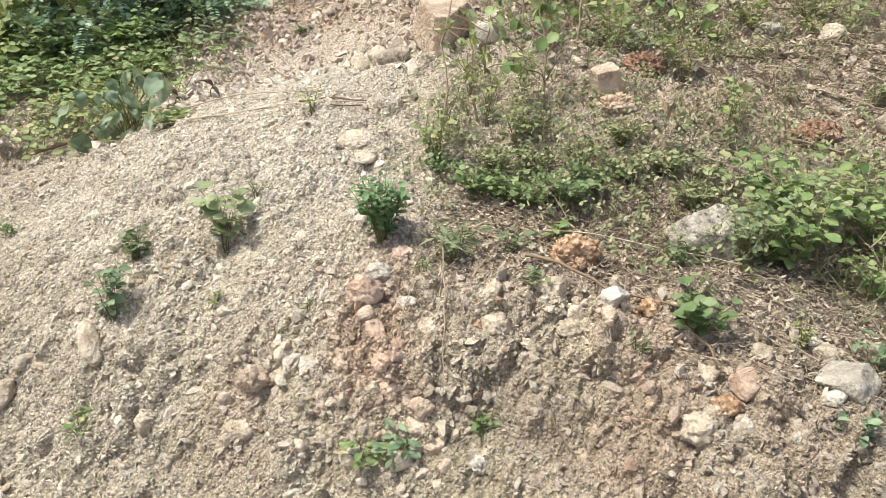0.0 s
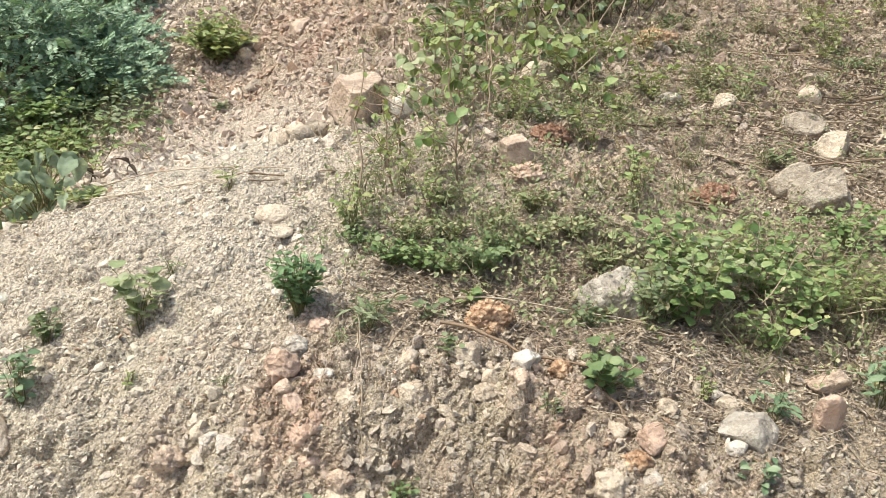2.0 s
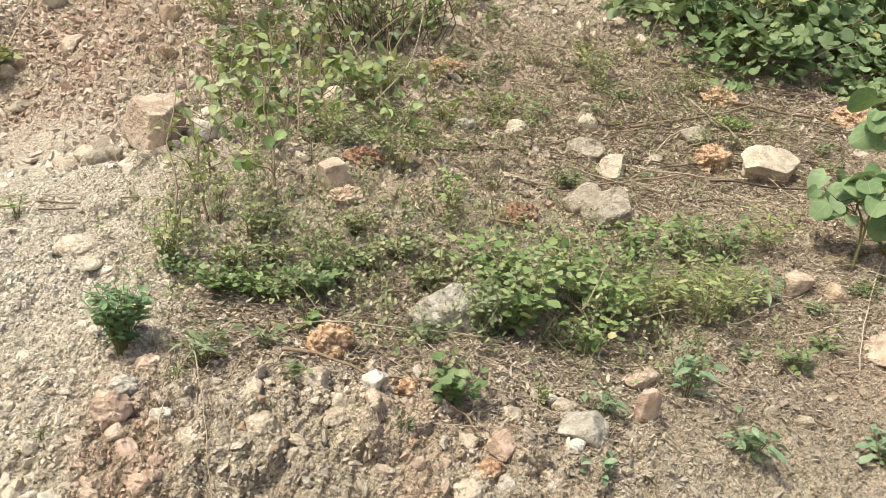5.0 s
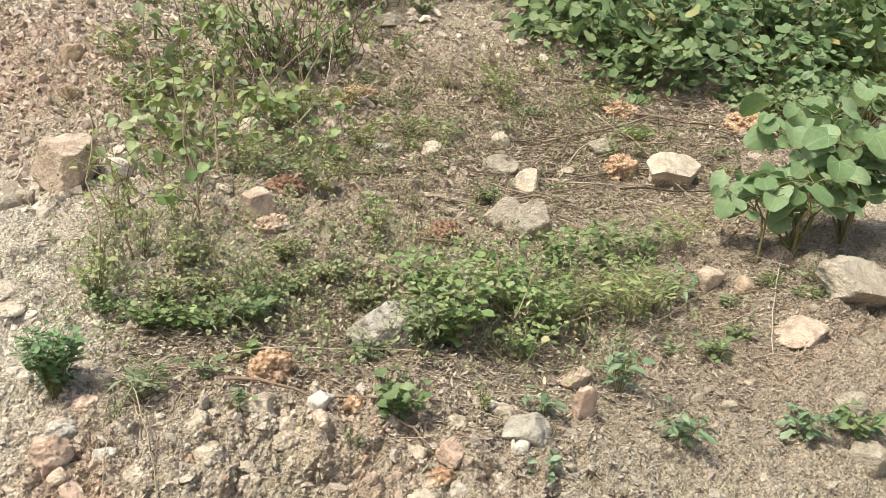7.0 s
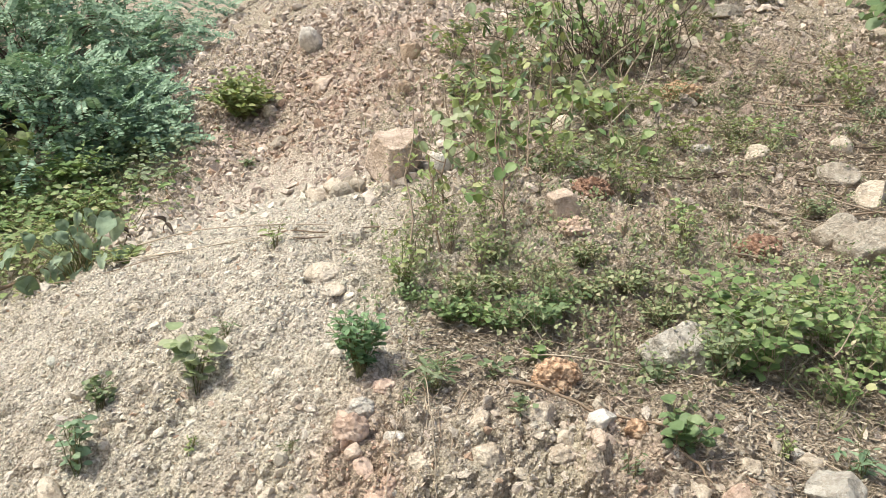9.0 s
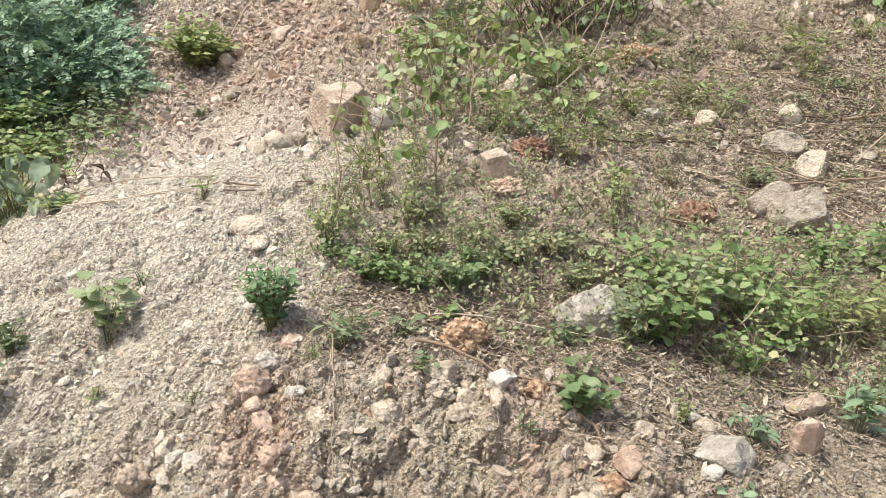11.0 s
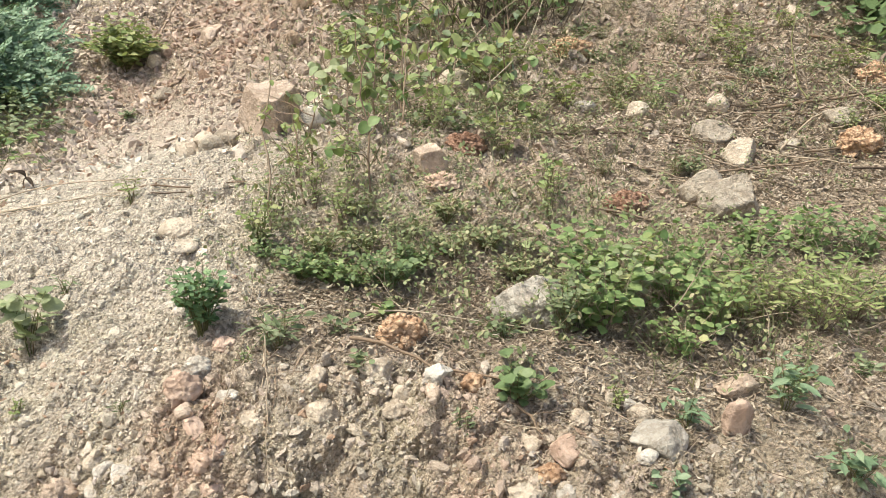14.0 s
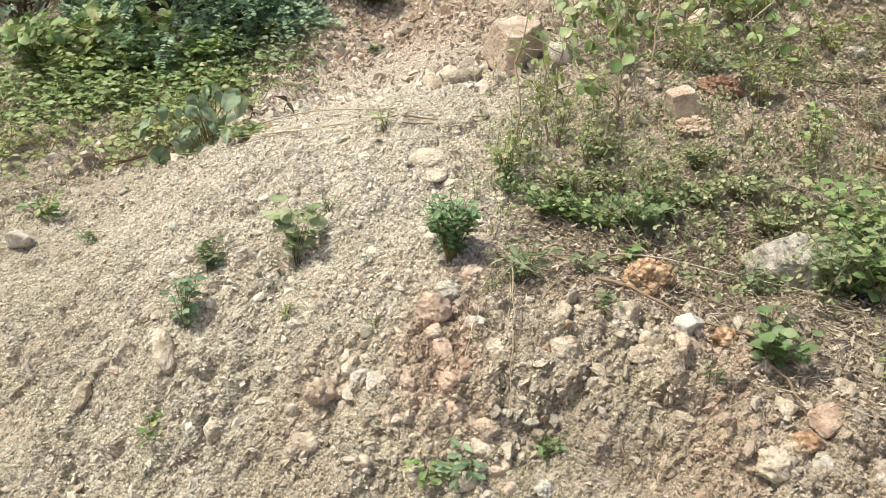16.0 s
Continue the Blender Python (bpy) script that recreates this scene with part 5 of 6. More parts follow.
for _lab, _x, _y, _w, _h, _k, _m, _l in (("leafy green weed at the foot of the feathery bush", -1.85, 4.85, 0.5, 0.3, 451, GREEN, "oval"), ("bushy green weed among creepers", -2.25, 4.75, 0.55, 0.34, 452, DARK, "oval"), ("bright green weed among creepers", -2.6, 4.7, 0.5, 0.3, 453, LIME, "oval"), ("leafy dark weed at the edge of the greenery", -1.5, 5.1, 0.4, 0.22, 454, SAGE, "oval"), ("tall green weed rising from creepers", -2.95, 4.85, 0.6, 0.4, 455, GREEN, "round"), ("low green weed on pale soil", -1.65, 4.5, 0.35, 0.18, 456, LIME, "oval"), ("sprawling weed beside a wilted plant", -1.75, 4.15, 0.35, 0.2, 457, LIME, "lance"), ("thin weed beside a dark stick", -1.95, 4.0, 0.3, 0.18, 458, OLIVE, "lance"), ("yellow-green weed by dry stalks", -1.2, 3.55, 0.22, 0.1, 459, LIME, "lance")):
    herb(_lab, _x, _y, _w, _h, _k, _l, 0.06 if _h > 0.25 else 0.045, 22, 11, _m, narrow=0.6 if _l != "lance" else 0.3)
feathery_bush("small feathery bush over creepers", -1.7, 5.3, 0.7, 0.5, 0.3, 426, 220, FERN, 0.2)


def wilted_plant():
    """Limp crumpled grey leaves that hang from short stalks."""
    rng = np.random.default_rng(441)
    base = stand("wilted_plant", -1.42, 3.62, "wilted plant with limp crumpled grey-green leaves", "plant")
    kinds = []
    for k in range(4):
        v, f = leaf_form("round", 0.1 + 0.2 * k, 0.1 + 0.2 * k)
        v = v + np.array([(0, 0, 0.3 * noise.noise(Vector((p[0] * 2.6, p[1] * 2.6, k * 5.0)))) for p in v])
        kinds.append(mesh_from("leaf", v, f, WILTED))
    for k in range(52):
        a = rng.uniform(0, 2 * math.pi)
        r = rng.uniform(0.03, 0.3)
        top = np.array([math.cos(a) * r, math.sin(a) * r * 0.5, rng.uniform(0.08, 0.34) - 0.35 * r])
        stem = Pile()
        tube(stem, bent((0.2 * top[0], 0.2 * top[1], -0.02), top, 0.1, rng), 0.003, 0.0015, 5)
        part("stem", stem.mesh("stem", STALK), base)
        ax, ay, az = frame_of(np.array([rng.normal(0, 0.7), rng.normal(0, 0.5) - 0.1, rng.uniform(-1.0, 0.1)]), np.array([rng.normal(0, 0.8), rng.uniform(-1.2, 0.2), rng.uniform(0.0, 1.0)]))
        s = rng.uniform(0.05, 0.105)
        ob = part("leaf", kinds[k % 4], base)
        ob.matrix_basis = Matrix.Translation(top) @ Matrix((ax, ay, az)).transposed().to_4x4() @ Matrix.Diagonal((s * rng.uniform(0.45, 0.9), s, s, 1))


wilted_plant()


# ---- sticks and dry stalks ----
def stick(label, x0, y0, x1, y1, seed, r=0.006, lift=0.015, mat=None, name="stick", bow=0.06, rise=0.0, sag=0.0):
    """A dead stick that lies over the ground from one place to another."""
    rng = np.random.default_rng(seed)
    n = 10
    t = np.linspace(0, 1, n)
    side = np.array([-(y1 - y0), x1 - x0]) * (rng.normal(0, bow) + sag)
    wob = rng.normal(0, 0.002 if r < 0.0035 else 0.005, (n, 2))
    pts = [(x0 + (x1 - x0) * k + side[0] * math.sin(k * math.pi) + w[0], y0 + (y1 - y0) * k + side[1] * math.sin(k * math.pi) + w[1]) for k, w in zip(t, wob)]
    z = [ground_z(*p) + lift + rise * k for p, k in zip(pts, t)]
    z = np.convolve([z[0]] + z + [z[-1]], (0.25, 0.5, 0.25), "valid")
    o = Vector((x0, y0, ground_z(x0, y0)))
    pile = Pile()
    line = np.array([(p[0], p[1], q) for p, q in zip(pts, z)]) - np.array(o)
    tube(pile, line, r, r * 0.55, 7)
    if r > 0.0045:
        for k in (3, 6):
            tube(pile, bent(line[k], line[k] + rng.normal(0, 0.05, 3) * np.array([1, 1, 0.3]) + np.array([0, 0, 0.02]), 0.01, rng, 4), r * 0.4, r * 0.2, 5)
    ob = new(name, pile.mesh(name, mat or TWIG))
    ob.location = o
    return tagged(ob, label, "stick")


stick("long brown stick lying on the crumbling edge", 0.235, 2.125, 0.625, 1.975, 501, 0.0055, 0.055, bow=0.01)
stick("thin brown stick hanging over the edge", 0.625, 1.965, 0.69, 1.825, 502, 0.005, 0.05, bow=0.02)
stick("dry pale stalk hanging down the face", 0.011, 2.16, 0.02, 1.83, 503, 0.002, 0.085, PALE_STRAW, "dry_stalk", 0.01)
stick("dry pale stalk slanting down the face", 0.032, 2.17, -0.106, 1.87, 504, 0.0017, 0.085, PALE_STRAW, "dry_stalk", 0.02, sag=-0.1)
stick("long dry pale stalk across the bank", -1.4, 3.85, -0.19, 3.2, 505, 0.0035, 0.028, PALE_STRAW, "dry_stalk", 0.04, sag=-0.1)
stick("thin dry pale stalk across the bank", -1.6, 3.84, -0.4, 3.12, 506, 0.003, 0.028, PALE_STRAW, "dry_stalk", 0.04, sag=-0.09)
stick("dry stalk lying beside longer ones", -0.58, 3.2, -0.1, 3.22, 507, 0.0042, 0.025, TWIG, "dry_stalk", 0.01, sag=-0.03)
stick("dry split stalk on pale soil", -0.5, 3.1, -0.15, 3.17, 508, 0.0036, 0.025, STRAW, "dry_stalk", 0.01, sag=0.02)
stick("long thin bleached stalk across the bank", -1.3, 3.62, -0.3, 3.16, 525, 0.003, 0.028, PALE_STRAW, "dry_stalk", 0.04, sag=-0.06)
stick("bleached stalk under wilted leaves", -1.75, 3.8, -0.9, 3.3, 526, 0.003, 0.028, STRAW, "dry_stalk", 0.04, sag=-0.05)
stick("dark weathered stick under wilted leaves", -1.95, 3.65, -1.55, 3.86, 509, 0.011, 0.04)
stick("thin grey twig high on the slope", -0.84, 5.91, -0.64, 6.5, 510, 0.008, 0.04)
stick("short twig high on the slope", -0.68, 5.32, -0.37, 5.41, 511, 0.009, 0.02)
stick("broken twig among upper rubble", -0.8, 6.0, -0.42, 5.66, 512, 0.009, 0.03)
stick("long pale stick leaning over an orange lump", 3.05, 4.2, 2.74, 2.85, 513, 0.0042, 0.05, STRAW)
stick("long dry stick across the upper litter", 2.42, 3.77, 3.48, 4.0, 514, 0.009, 0.04)
stick("dry stick below the leafy shrubs", 3.2, 4.65, 4.1, 4.1, 515, 0.009, 0.04)
stick("dry stick behind broad leaves", 3.3, 4.0, 4.0, 3.66, 516, 0.009, 0.04)
stick("pale dry stalk arching over bare soil", 2.76, 2.38, 2.03, 1.83, 517, 0.003, 0.05, PALE_STRAW, "dry_stalk", 0.05)
stick("thin twig on bare soil", 1.76, 1.75, 1.93, 1.66, 518, 0.004, 0.012)
stick("dry twig on the lower bank", 2.16, 1.56, 1.7, 1.6, 519, 0.003, 0.01)
stick("thin root hanging from the cut face", 0.26, 1.83, 0.34, 1.74, 520, 0.003, 0.02)
stick("thin dry stem arching through weeds", 0.3, 2.28, 0.9, 2.12, 521, 0.0025, 0.05, PALE_STRAW, "dry_stalk", 0.15)
stick("long dry grass stem over the green clump", 1.16, 2.12, 1.42, 2.3, 522, 0.0022, 0.16, STRAW, "dry_stalk", 0.01, 0.14)
stick("pale dead branch before dark brushwood", 1.2, 4.5, 1.7, 4.85, 523, 0.0042, 0.06, STRAW, "dead_branch", 0.35, 0.5)
stick("long bent dead branch on the upper slope", 0.8, 4.1, 1.75, 4.8, 524, 0.0036, 0.06, STRAW, "dead_branch", 0.2, 0.45, sag=0.12)
stick("thin pale dead branch leaning over weeds", 0.95, 4.0, 1.5, 4.6, 527, 0.003, 0.08, PALE_STRAW, "dead_branch", 0.2, 0.4, sag=-0.1)
stick("pale forked dead branch over weeds", 1.15, 4.6, 0.95, 5.0, 528, 0.0046, 0.08, PALE_STRAW, "dead_branch", 0.1, 0.5)
stick("long thin stem curving up from dry sticks", 2.62, 3.75, 2.9, 4.2, 529, 0.004, 0.05, STALK, "dead_branch", 0.1, 0.5)
_rh = np.random.default_rng(529)
for k in range(11):
    x = _rh.normal(0.0, 0.07)
    stick("dry stalk hanging over the crumbling face", x, _rh.uniform(2.08, 2.2), x + _rh.normal(-0.03, 0.05), _rh.uniform(1.88, 2.02), 580 + k, _rh.uniform(0.0012, 0.0022), 0.05, STRAW if k % 3 else TWIG, "dry_stalk", 0.08)
for k in range(22):
    x, y, a = _rh.uniform(0.9, 2.2), _rh.uniform(2.1, 2.6), _rh.uniform(0, 6.28)
    s = _rh.uniform(0.1, 0.26)
    stick("thin dry stalk leaning through green weeds", x, y, x + s * math.cos(a), y + s * math.sin(a), 620 + k, _rh.uniform(0.0011, 0.0019), 0.05, PALE_STRAW if k % 2 else STRAW, "dry_stalk", 0.15, _rh.uniform(0.02, 0.2))
for k in range(26):
    x, y, a = _rh.normal(2.0, 0.3), _rh.normal(2.0, 0.16), _rh.uniform(-0.8, 0.8)
    s = _rh.uniform(0.06, 0.18)
    stick("dry twig lying on bare soil", x - s * math.cos(a), y - s * math.sin(a), x + s * math.cos(a), y + s * math.sin(a), 650 + k, _rh.uniform(0.0012, 0.0032), 0.02, (TWIG, STRAW, PALE_STRAW)[k % 3], "twig", 0.12)
for k in range(14):
    x, y, a = _rh.uniform(3.6, 5.4), _rh.uniform(4.2, 5.0), _rh.uniform(-0.6, 0.6)
    stick("dry stem trailing through leafy shrubs", x, y, x + 0.5 * math.cos(a), y + 0.4 * math.sin(a) + 0.1, 690 + k, _rh.uniform(0.003, 0.006), 0.2, (PALE_STRAW, STRAW, TWIG)[k % 3], "dry_stalk", 0.12, _rh.uniform(0.1, 0.4))
_rs = np.random.default_rng(530)
for k in range(64):
    x, y, a = _rs.normal(2.8, 0.85), _rs.normal(3.75, 0.6), _rs.uniform(-0.9, 0.9)
    s = _rs.uniform(0.12, 0.35)
    stick("dry twig lying in upper litter", x - s * math.cos(a), y - s * math.sin(a), x + s * math.cos(a), y + s * math.sin(a), 531 + k, _rs.uniform(0.003, 0.0065), 0.035, (TWIG, STRAW, DARKTWIG)[k % 3], "twig")


def curled_leaf(x, y, seed, label):
    """A dead leaf rolled up along its rib, standing on its stalk."""
    rng = np.random.default_rng(seed)
    base = stand("dead_leaf", x, y, label, "leaf")
    pile, blade = Pile(), Pile()
    line = bent((0, 0, -0.01), (0.02, 0, 0.06), 0.03, rng)
    tube(pile, line, 0.003, 0.002, 5)
    put_leaf(blade, leaf_form("lance", 0.9, 0.7), line[-1], np.array([-0.5, -0.3, 0.7]), np.array([0.4, -0.3, 1.0]), 0.06, 0.03)
    put_leaf(blade, leaf_form("lance", 0.9, 0.9), line[-2], np.array([0.8, -0.4, -0.2]), np.array([0, -0.3, 1.0]), 0.05, 0.03)
    part("stalk", pile.mesh("stalk", DARKTWIG), base)
    part("blade", blade.mesh("blade", DARKTWIG), base)


curled_leaf(-1.3, 3.87, 571, "dark curled dead leaf standing on its stalk")
curled_leaf(-1.1, 3.78, 572, "dark shrivelled dead leaf on pale soil")


# ---- loose cover: litter, wiry weeds, grass ----
def spread(rng, count, box, weight):
    """Places drawn at random within a box, thinned by a weight from 0 to 1."""
    x, y = rng.uniform(box[0], box[1], count), rng.uniform(box[2], box[3], count)
    keep = rng.uniform(0, 1, count) < weight(x, y)
    return x[keep], y[keep]


def straw_litter():
    rng = np.random.default_rng(601)
    pile = Pile()
    x, y = spread(rng, 76000, (-0.6, 6.6, 1.6, 5.8), lambda a, b: np.clip(litter(a, b) - 0.12, 0, 1) * np.clip(1.25 - 0.2 * b, 0.25, 1))
    for px, py, pz in surface(x, y):
        a, s = rng.uniform(0, 2 * math.pi), rng.uniform(0.02, 0.13) * (1 + 0.15 * py)
        d = np.array([math.cos(a), math.sin(a), rng.uniform(-0.1, 0.35)])
        mid = np.array([px, py, pz + 0.006]) + rng.normal(0, 0.004, 3)
        tube(pile, [mid - d * s * 0.5 * np.array([1, 1, 0.2]), mid + np.array([0, 0, 0.006]), mid + d * s * 0.5], rng.uniform(0.0009, 0.0022) * (0.7 + 0.2 * py), 0.0007, 3)
    tagged(new("straw_litter", pile.mesh("straw_litter", STRAW)), "dry straw and plant litter strewn over the soil", "litter", kind="stuff")


def leaf_litter():
    """Small curled scraps of dead leaf."""
    rng = np.random.default_rng(604)
    pile = Pile()
    x, y = spread(rng, 150000, (-0.4, 6.2, 1.7, 5.6), lambda a, b: np.clip(litter(a, b) + 0.35 * upland(a, b) * np.clip(a + 0.4, 0, 1) - 0.1, 0, 0.9) * np.clip(1.3 - 0.17 * b, 0.3, 1))
    quad = np.array([(0, 1, 2, 3), (3, 2, 4, 5)])
    for px, py, pz in surface(x, y):
        s = rng.uniform(0.0022, 0.0065) * (0.7 + 0.27 * py)
        v = np.array([(-1.6, -0.3, 0.25), (-1.4, 0.3, 0.3), (0, 0.6, 0), (0, -0.55, -0.05), (1.5, 0.2, 0.4), (1.7, -0.25, 0.3)]) + rng.normal(0, 0.16, (6, 3))
        k, m = rng.uniform(0, 6.28), rng.normal(0, 0.4)
        c, d = math.cos(k), math.sin(k)
        v = np.stack([v[:, 0] * c - v[:, 1] * d, v[:, 0] * d + v[:, 1] * c, v[:, 2] + m * v[:, 0]], 1) * s
        pile.add(v + (px, py, pz + 0.006 + rng.uniform(0, 0.012)), quad)
    tagged(new("leaf_litter", pile.mesh("leaf_litter", FLAKE, False)), "scraps of dead leaf and bark over the soil", "litter", kind="stuff")


def wiry_weeds():
    rng = np.random.default_rng(602)
    wood, crown = Pile(), Pile()
    zone = lambda a, b: np.clip(bell(a, b, 0.45, 2.72, 0.5, 0.32) + 0.75 * bell(a, b, 1.1, 2.75, 0.5, 0.35) + 0.8 * bell(a, b, 1.5, 2.3, 0.4, 0.3) + 0.55 * bell(a, b, 0.7, 2.25, 0.25, 0.2) + 0.28 * bell(a, b, 1.0, 4.2, 1.2, 1.0) + 0.3 * bell(a, b, 2.3, 4.2, 1.4, 1.0), 0, 1)
    x, y = spread(rng, 3900, (-0.2, 3.8, 1.9, 5.4), zone)
    for px, py in zip(x, y):
        foot = np.array([px, py, ground_z(px, py) - 0.01])
        for _ in range(2):
            s = rng.uniform(0.06, 0.19)
            line = bent(foot, foot + np.array([rng.normal(0, 0.4) * s, rng.normal(0, 0.4) * s, s]), 0.02, rng, 5, 0.06)
            tube(wood, line, 0.0011, 0.0006, 3)
            for k in range(9):
                at = line[rng.integers(1, 5)] + rng.normal(0, 0.008, 3)
                put_leaf(crown, SMALL["oval"], at, rng.normal(size=3), np.array([rng.normal(0, 0.4), -0.2, 1.0]), rng.uniform(0.01, 0.024), rng.uniform(0.006, 0.014))
    base = new("wiry_weeds", wood.mesh("wiry_weeds", STRAW))
    tagged(base, "tangle of thin wiry weeds with tiny leaves", "weeds", kind="stuff")
    tagged(part("foliage", crown.mesh("foliage", OLIVE), base), kind="stuff")


def grass_tufts(name, label, mat, seed):
    rng = np.random.default_rng(seed)
    pile = Pile()
    zone = lambda a, b: np.clip(0.8 * bell(a, b, 1.65, 2.25, 0.4, 0.3) + 0.5 * bell(a, b, 1.3, 2.5, 0.5, 0.3) + 0.5 * bell(a, b, 0.7, 4.4, 0.8, 1.0) + 0.6 * bell(a, b, 3.0, 4.4, 1.5, 0.7), 0, 1)
    x, y = spread(rng, 900, (-0.2, 4.6, 1.9, 5.6), zone)
    for px, py in zip(x, y):
        z = ground_z(px, py) - 0.01
        for _ in range(4):
            s = rng.uniform(0.06, 0.2)
            d = np.array([rng.normal(0, 0.55), rng.normal(0, 0.55), 1.0])
            put_leaf(pile, BLADE, np.array([px + rng.normal(0, 0.015), py + rng.normal(0, 0.015), z]), d, np.array([rng.normal(), rng.normal(), 0.2]), s, 0.004)
    tagged(new(name, pile.mesh(name, mat)), label, "grass", kind="stuff")


straw_litter()
leaf_litter()
wiry_weeds()
grass_tufts("grass", "thin half-dry grass blades among weeds", OLIVE, 603)
grass_tufts("dry_grass", "thin straw-coloured dry grass among weeds", STRAW, 605)


# ---- rubble ----
def tones(rng, x, y):
    """The tint of each loose piece, from the soil under it, with shade painted into the hollows."""
    n = len(x)
    a = np.array([0.655, 0.595, 0.495]) + rng.normal(0, 0.03, n)[:, None] + rng.normal(0, 0.01, (n, 3))
    a = a + pallor(x, y)[:, None] * np.array([0.17, 0.16, 0.145])
    r = (redness(x, y) * rng.uniform(0.4, 1.2, n))[:, None]
    a = a * (1 - r) + r * np.array([0.58, 0.4, 0.3])
    up = upland(x, y)[:, None]
    a = a * (1 - up) + up * (np.array([0.7, 0.6, 0.505]) * rng.uniform(0.65, 1.25, n)[:, None] * (1 - r) + r * np.array([0.52, 0.37, 0.285]))
    odd = rng.uniform(0, 1, n)
    a[odd > 0.97] = a[odd > 0.97] * 0.5 + np.array([0.33, 0.31, 0.27])
    a[odd < 0.03] = np.array([0.5, 0.36, 0.26])
    # Pieces lying in the hollows are coloured darker, as recess shade.
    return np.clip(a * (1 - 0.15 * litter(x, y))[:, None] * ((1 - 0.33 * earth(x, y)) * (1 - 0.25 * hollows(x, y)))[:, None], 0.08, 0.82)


def turns(rng, n):
    q = rng.normal(size=(n, 4))
    q /= np.linalg.norm(q, axis=1)[:, None]
    w, x, y, z = q.T
    return np.stack([1 - 2 * (y * y + z * z), 2 * (x * y - z * w), 2 * (x * z + y * w), 2 * (x * y + z * w), 1 - 2 * (x * x + z * z), 2 * (y * z - x * w), 2 * (x * z - y * w), 2 * (y * z + x * w), 1 - 2 * (x * x + y * y)], 1).reshape(n, 3, 3)


def chip(rng):
    """A crumb: eight flat faces, unevenly stretched."""
    v = np.array([(1, 0, 0), (-1, 0, 0), (0, 1, 0), (0, -1, 0), (0, 0, 1), (0, 0, -1)], float)
    v = v * rng.uniform(0.6, 1.15, (6, 1)) + rng.normal(0, 0.28, (6, 3))
    return v, np.array([(0, 2, 4), (2, 1, 4), (1, 3, 4), (3, 0, 4), (2, 0, 5), (1, 2, 5), (3, 1, 5), (0, 3, 5)])


def rubble(name, label, seed, count, box, weight, low, high, level, kinds=12, power=2.2, up=0.0, smooth=False):
    """Loose broken stones of one class of size, joined."""
    rng = np.random.default_rng(seed)
    x, y = spread(rng, count, box, weight)
    size = low + (high - low) * rng.uniform(0, 1, len(x)) ** power
    at = surface(x, y)
    at[:, 2] += size * rng.uniform(-0.42 + up, 0.12 + up, len(x))
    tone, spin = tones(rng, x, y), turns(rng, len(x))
    kind = rng.integers(0, kinds, len(x))
    verts, faces, cols, n = [], [], [], 0
    for k in range(kinds):
        v, f = chip(rng) if level == 0 else chipped(level, rng, 12 if level > 1 else 8, (0.4, 0.72) if level > 1 else (0.25, 0.62), 0.12)
        v = v / np.abs(v).max() * np.array([1.0, rng.uniform(0.5, 1.0), rng.uniform(0.35, 0.75)])
        i = np.nonzero(kind == k)[0]
        if not len(i):
            continue
        p = np.einsum("nij,vj->nvi", spin[i], v) * (size[i] * 0.5)[:, None, None] + at[i][:, None]
        verts.append(p.reshape(-1, 3))
        faces.append((f[None] + (np.arange(len(i)) * len(v))[:, None, None]).reshape(-1, 3) + n)
        cols.append(np.repeat(tone[i], len(v), 0))
        n += len(i) * len(v)
    me = mesh_from(name, np.concatenate(verts), np.concatenate(faces), RUBBLE, smooth)
    paint(me, "tone", np.concatenate(cols))
    return tagged(new(name, me), label, "rubble", kind="stuff")


def bare(x, y):
    return np.clip(1.0 - 0.75 * litter(x, y), 0.1, 1) * np.clip(0.75 + 0.9 * value_noise(x, y, 1.9, 71) + 0.8 * value_noise(x, y, 7, 72), 0.35, 1) * (1 - 0.8 * hollows(x, y)) * (1 - 0.92 * shelf(x, y)) * (1 - 0.55 * dusty(x, y)) * (0.62 + 0.38 * np.clip((2.35 - 0.3 * x - y) * 3, 0, 1))


rubble("crumbs", "fine pale crumbs of soil and stone", 700, 170000, (-1.9, 2.6, 1.35, 3.6), lambda a, b: bare(a, b) * np.clip(1.6 - 0.35 * b, 0.25, 1), 0.009, 0.028, 0, power=1.8)
rubble("grit", "broken pale grit over the bank", 701, 34000, (-2.2, 2.9, 1.35, 4.2), lambda a, b: bare(a, b) * np.clip(1.5 - 0.3 * b, 0.25, 1), 0.014, 0.042, 1, power=2.6)
rubble("small_rubble", "crumbling pale clods over the bank", 702, 15000, (-2.2, 3.0, 1.35, 4.0), lambda a, b: bare(a, b) * np.clip(1.5 - 0.3 * b, 0.15, 1) * (0.3 + 0.7 * bell(a, b, -0.1, 2.1, 0.7, 0.6)), 0.02, 0.07, 2, power=2.6)
rubble("face_rubble", "crumbling clods on the steep cut face", 705, 11000, (-1.5, 1.7, 1.4, 2.05), lambda a, b: (1 - 0.6 * dusty(a, b)) * (0.35 + 0.65 * bell(a, b, 0.15, 1.88, 0.6, 0.15)), 0.012, 0.055, 1, power=2.8)
rubble("face_crumbs", "fine crumbs on the steep cut face", 706, 44000, (-1.9, 1.5, 1.4, 2.15), lambda a, b: (1 - 0.45 * dusty(a, b)) * np.clip(0.4 + 2.2 * value_noise(a, b, 5, 73), 0.25, 0.9) * np.clip((2.2 - 0.25 * a - b) * 4, 0.2, 1), 0.007, 0.024, 0, power=1.6)
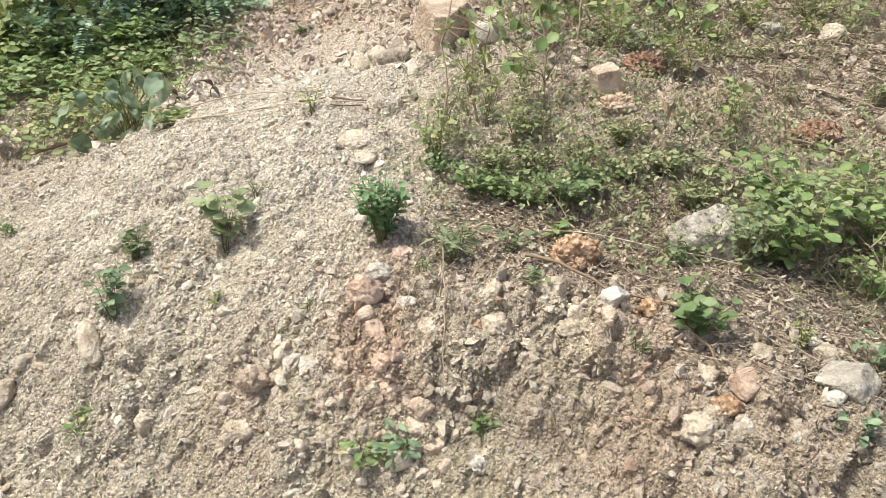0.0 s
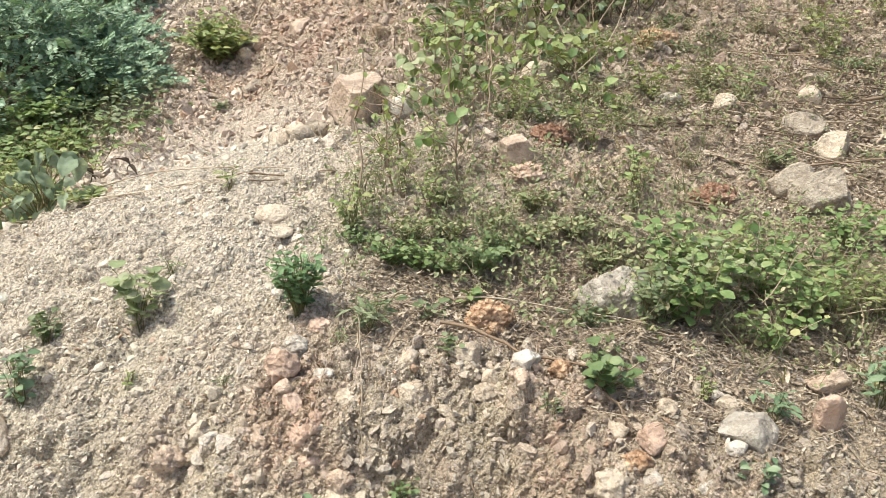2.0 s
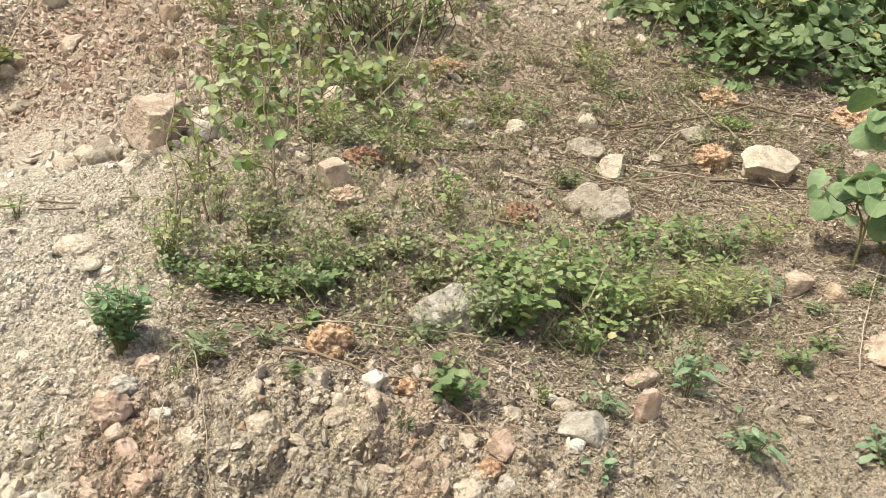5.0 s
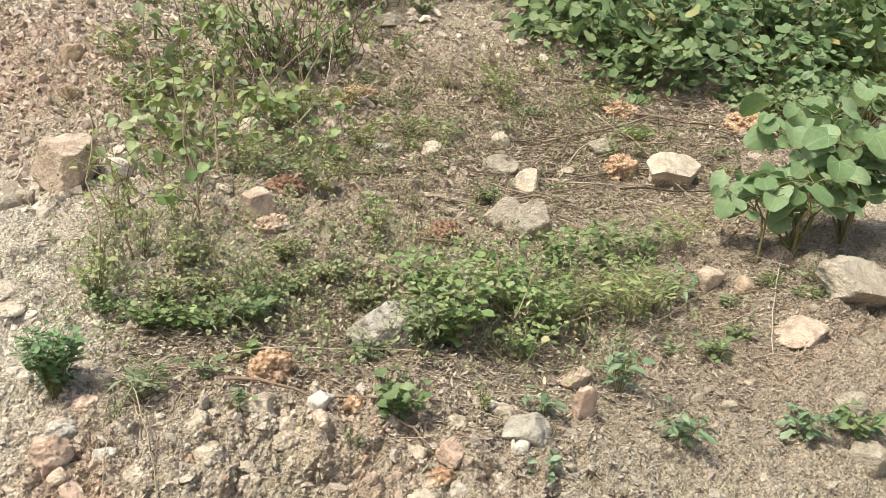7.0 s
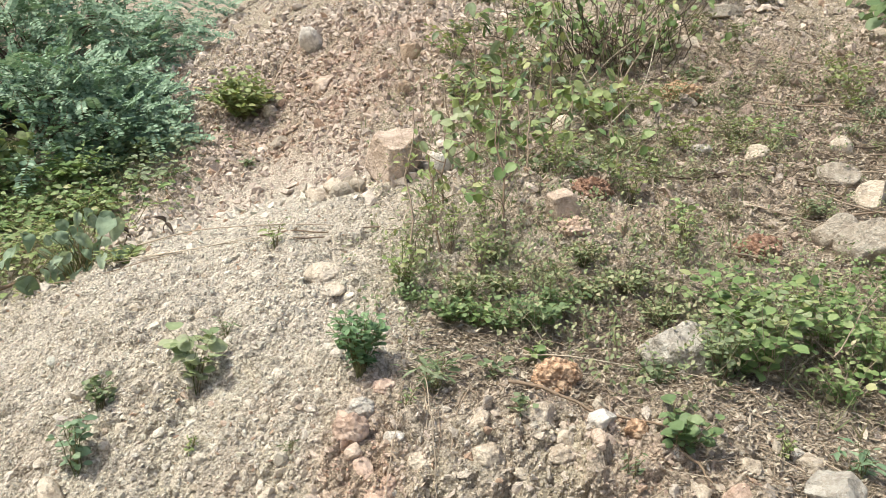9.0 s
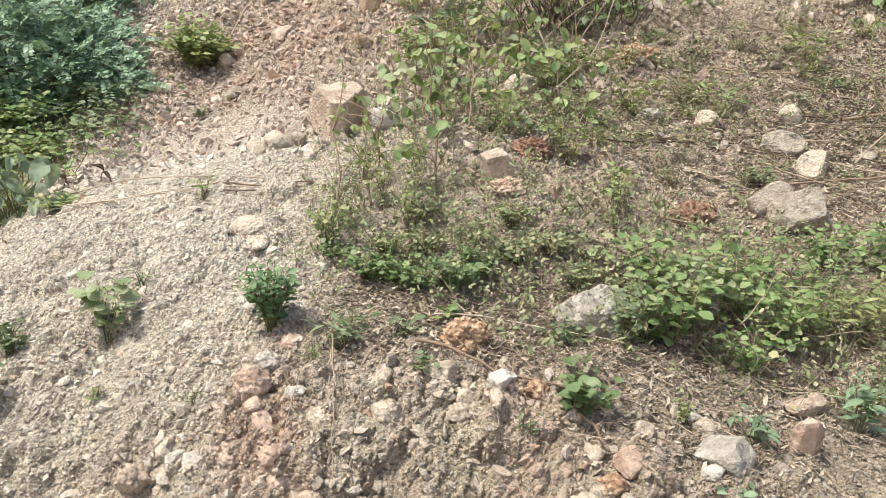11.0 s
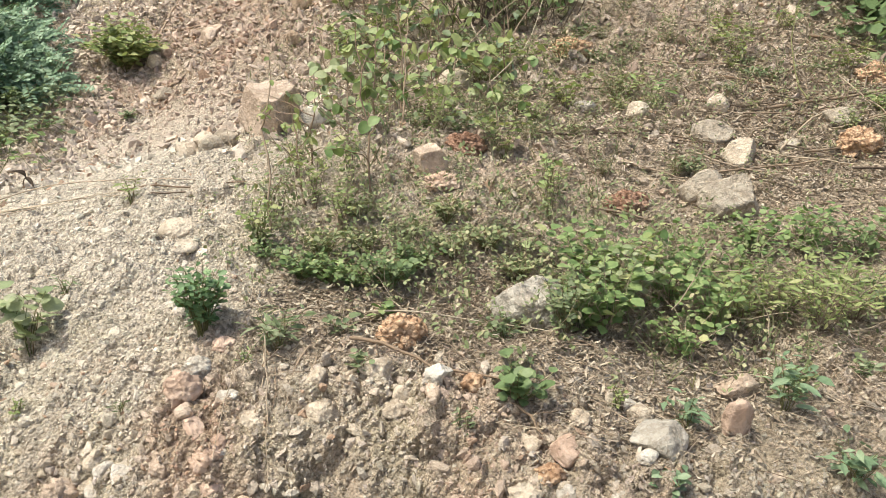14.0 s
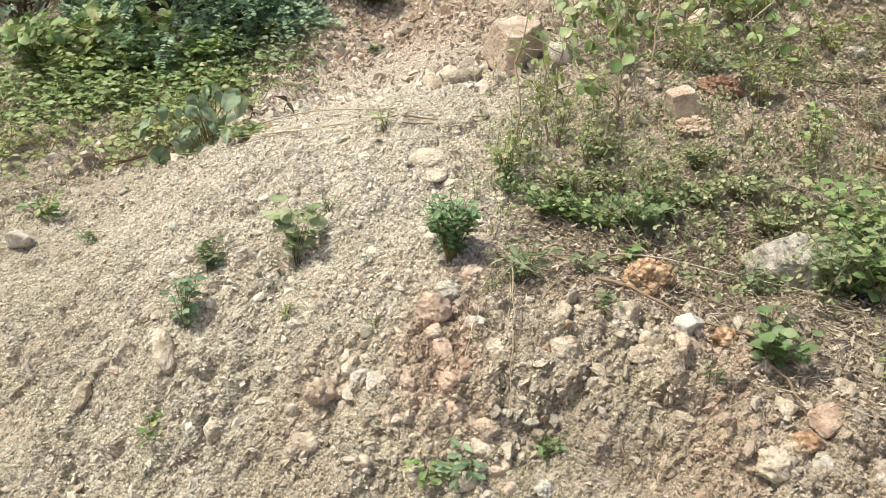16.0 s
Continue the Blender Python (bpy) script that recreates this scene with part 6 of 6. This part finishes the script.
rubble("lower_crumbs", "fine gravel on the lower bank", 708, 30000, (0.8, 2.7, 1.35, 2.15), lambda a, b: np.clip(0.55 + 1.6 * value_noise(a, b, 4, 75), 0.2, 0.95) * (1 - 0.5 * litter(a, b)), 0.006, 0.026, 0, power=2.2, up=0.1)
rubble("slope_rubble", "broken shards of stone on the upper slope", 707, 34000, (-1.6, 0.9, 3.5, 6.8), lambda a, b: np.clip(0.95 - 0.9 * shelf(a, b) - 0.4 * litter(a, b), 0, 1) * np.clip((b - 3.4) * 1.5, 0, 1) * np.clip(0.75 + 1.6 * value_noise(a, b, 3, 74), 0.25, 1), 0.018, 0.085, 0, power=2.2, up=0.12)
rubble("far_crumbs", "fine broken rubble on the upper slope", 704, 60000, (-2.2, 5.0, 2.4, 6.6), lambda a, b: np.clip(0.25 + upland(a, b) + 0.5 * litter(a, b), 0, 0.75) * (1 - 0.4 * litter(a, b)) * (1 - 0.92 * shelf(a, b)), 0.012, 0.042, 0, up=0.15)
rubble("far_rubble", "broken stones on the upper slope", 703, 19000, (-2.3, 5.0, 3.3, 8.4), lambda a, b: np.clip(1.1 - 0.65 * litter(a, b) - 0.9 * shelf(a, b), 0, 1) * upland(a, b), 0.024, 0.105, 1, power=2.8, up=0.12)


_rp = np.random.default_rng(710)
STONES = []
for k in range(8):
    _v, _f = chipped(2, _rp, 11, (0.42, 0.75), 0.08)
    STONES.append(mesh_from("stone", _v * np.array([0.5, _rp.uniform(0.33, 0.5), _rp.uniform(0.26, 0.4)]), _f, STONE, False))
made = 0
while made < 290:
    x, y = _rp.uniform(-1.75, 2.35), _rp.uniform(1.5, 3.3)
    if _rp.uniform() > float(bare(np.array([x]), np.array([y]))[0]):
        continue
    s = 0.03 + 0.045 * _rp.uniform() ** 2.5
    ob = part("stone", STONES[made % 8], ground)
    ob.matrix_basis = Matrix.Translation((x, y, ground_z(x, y) + 0.1 * s)) @ pose(0, 0, 0, _rp.uniform(-30, 30), _rp.uniform(-30, 30), _rp.uniform(0, 360)) @ Matrix.Scale(s, 4)
    made += 1
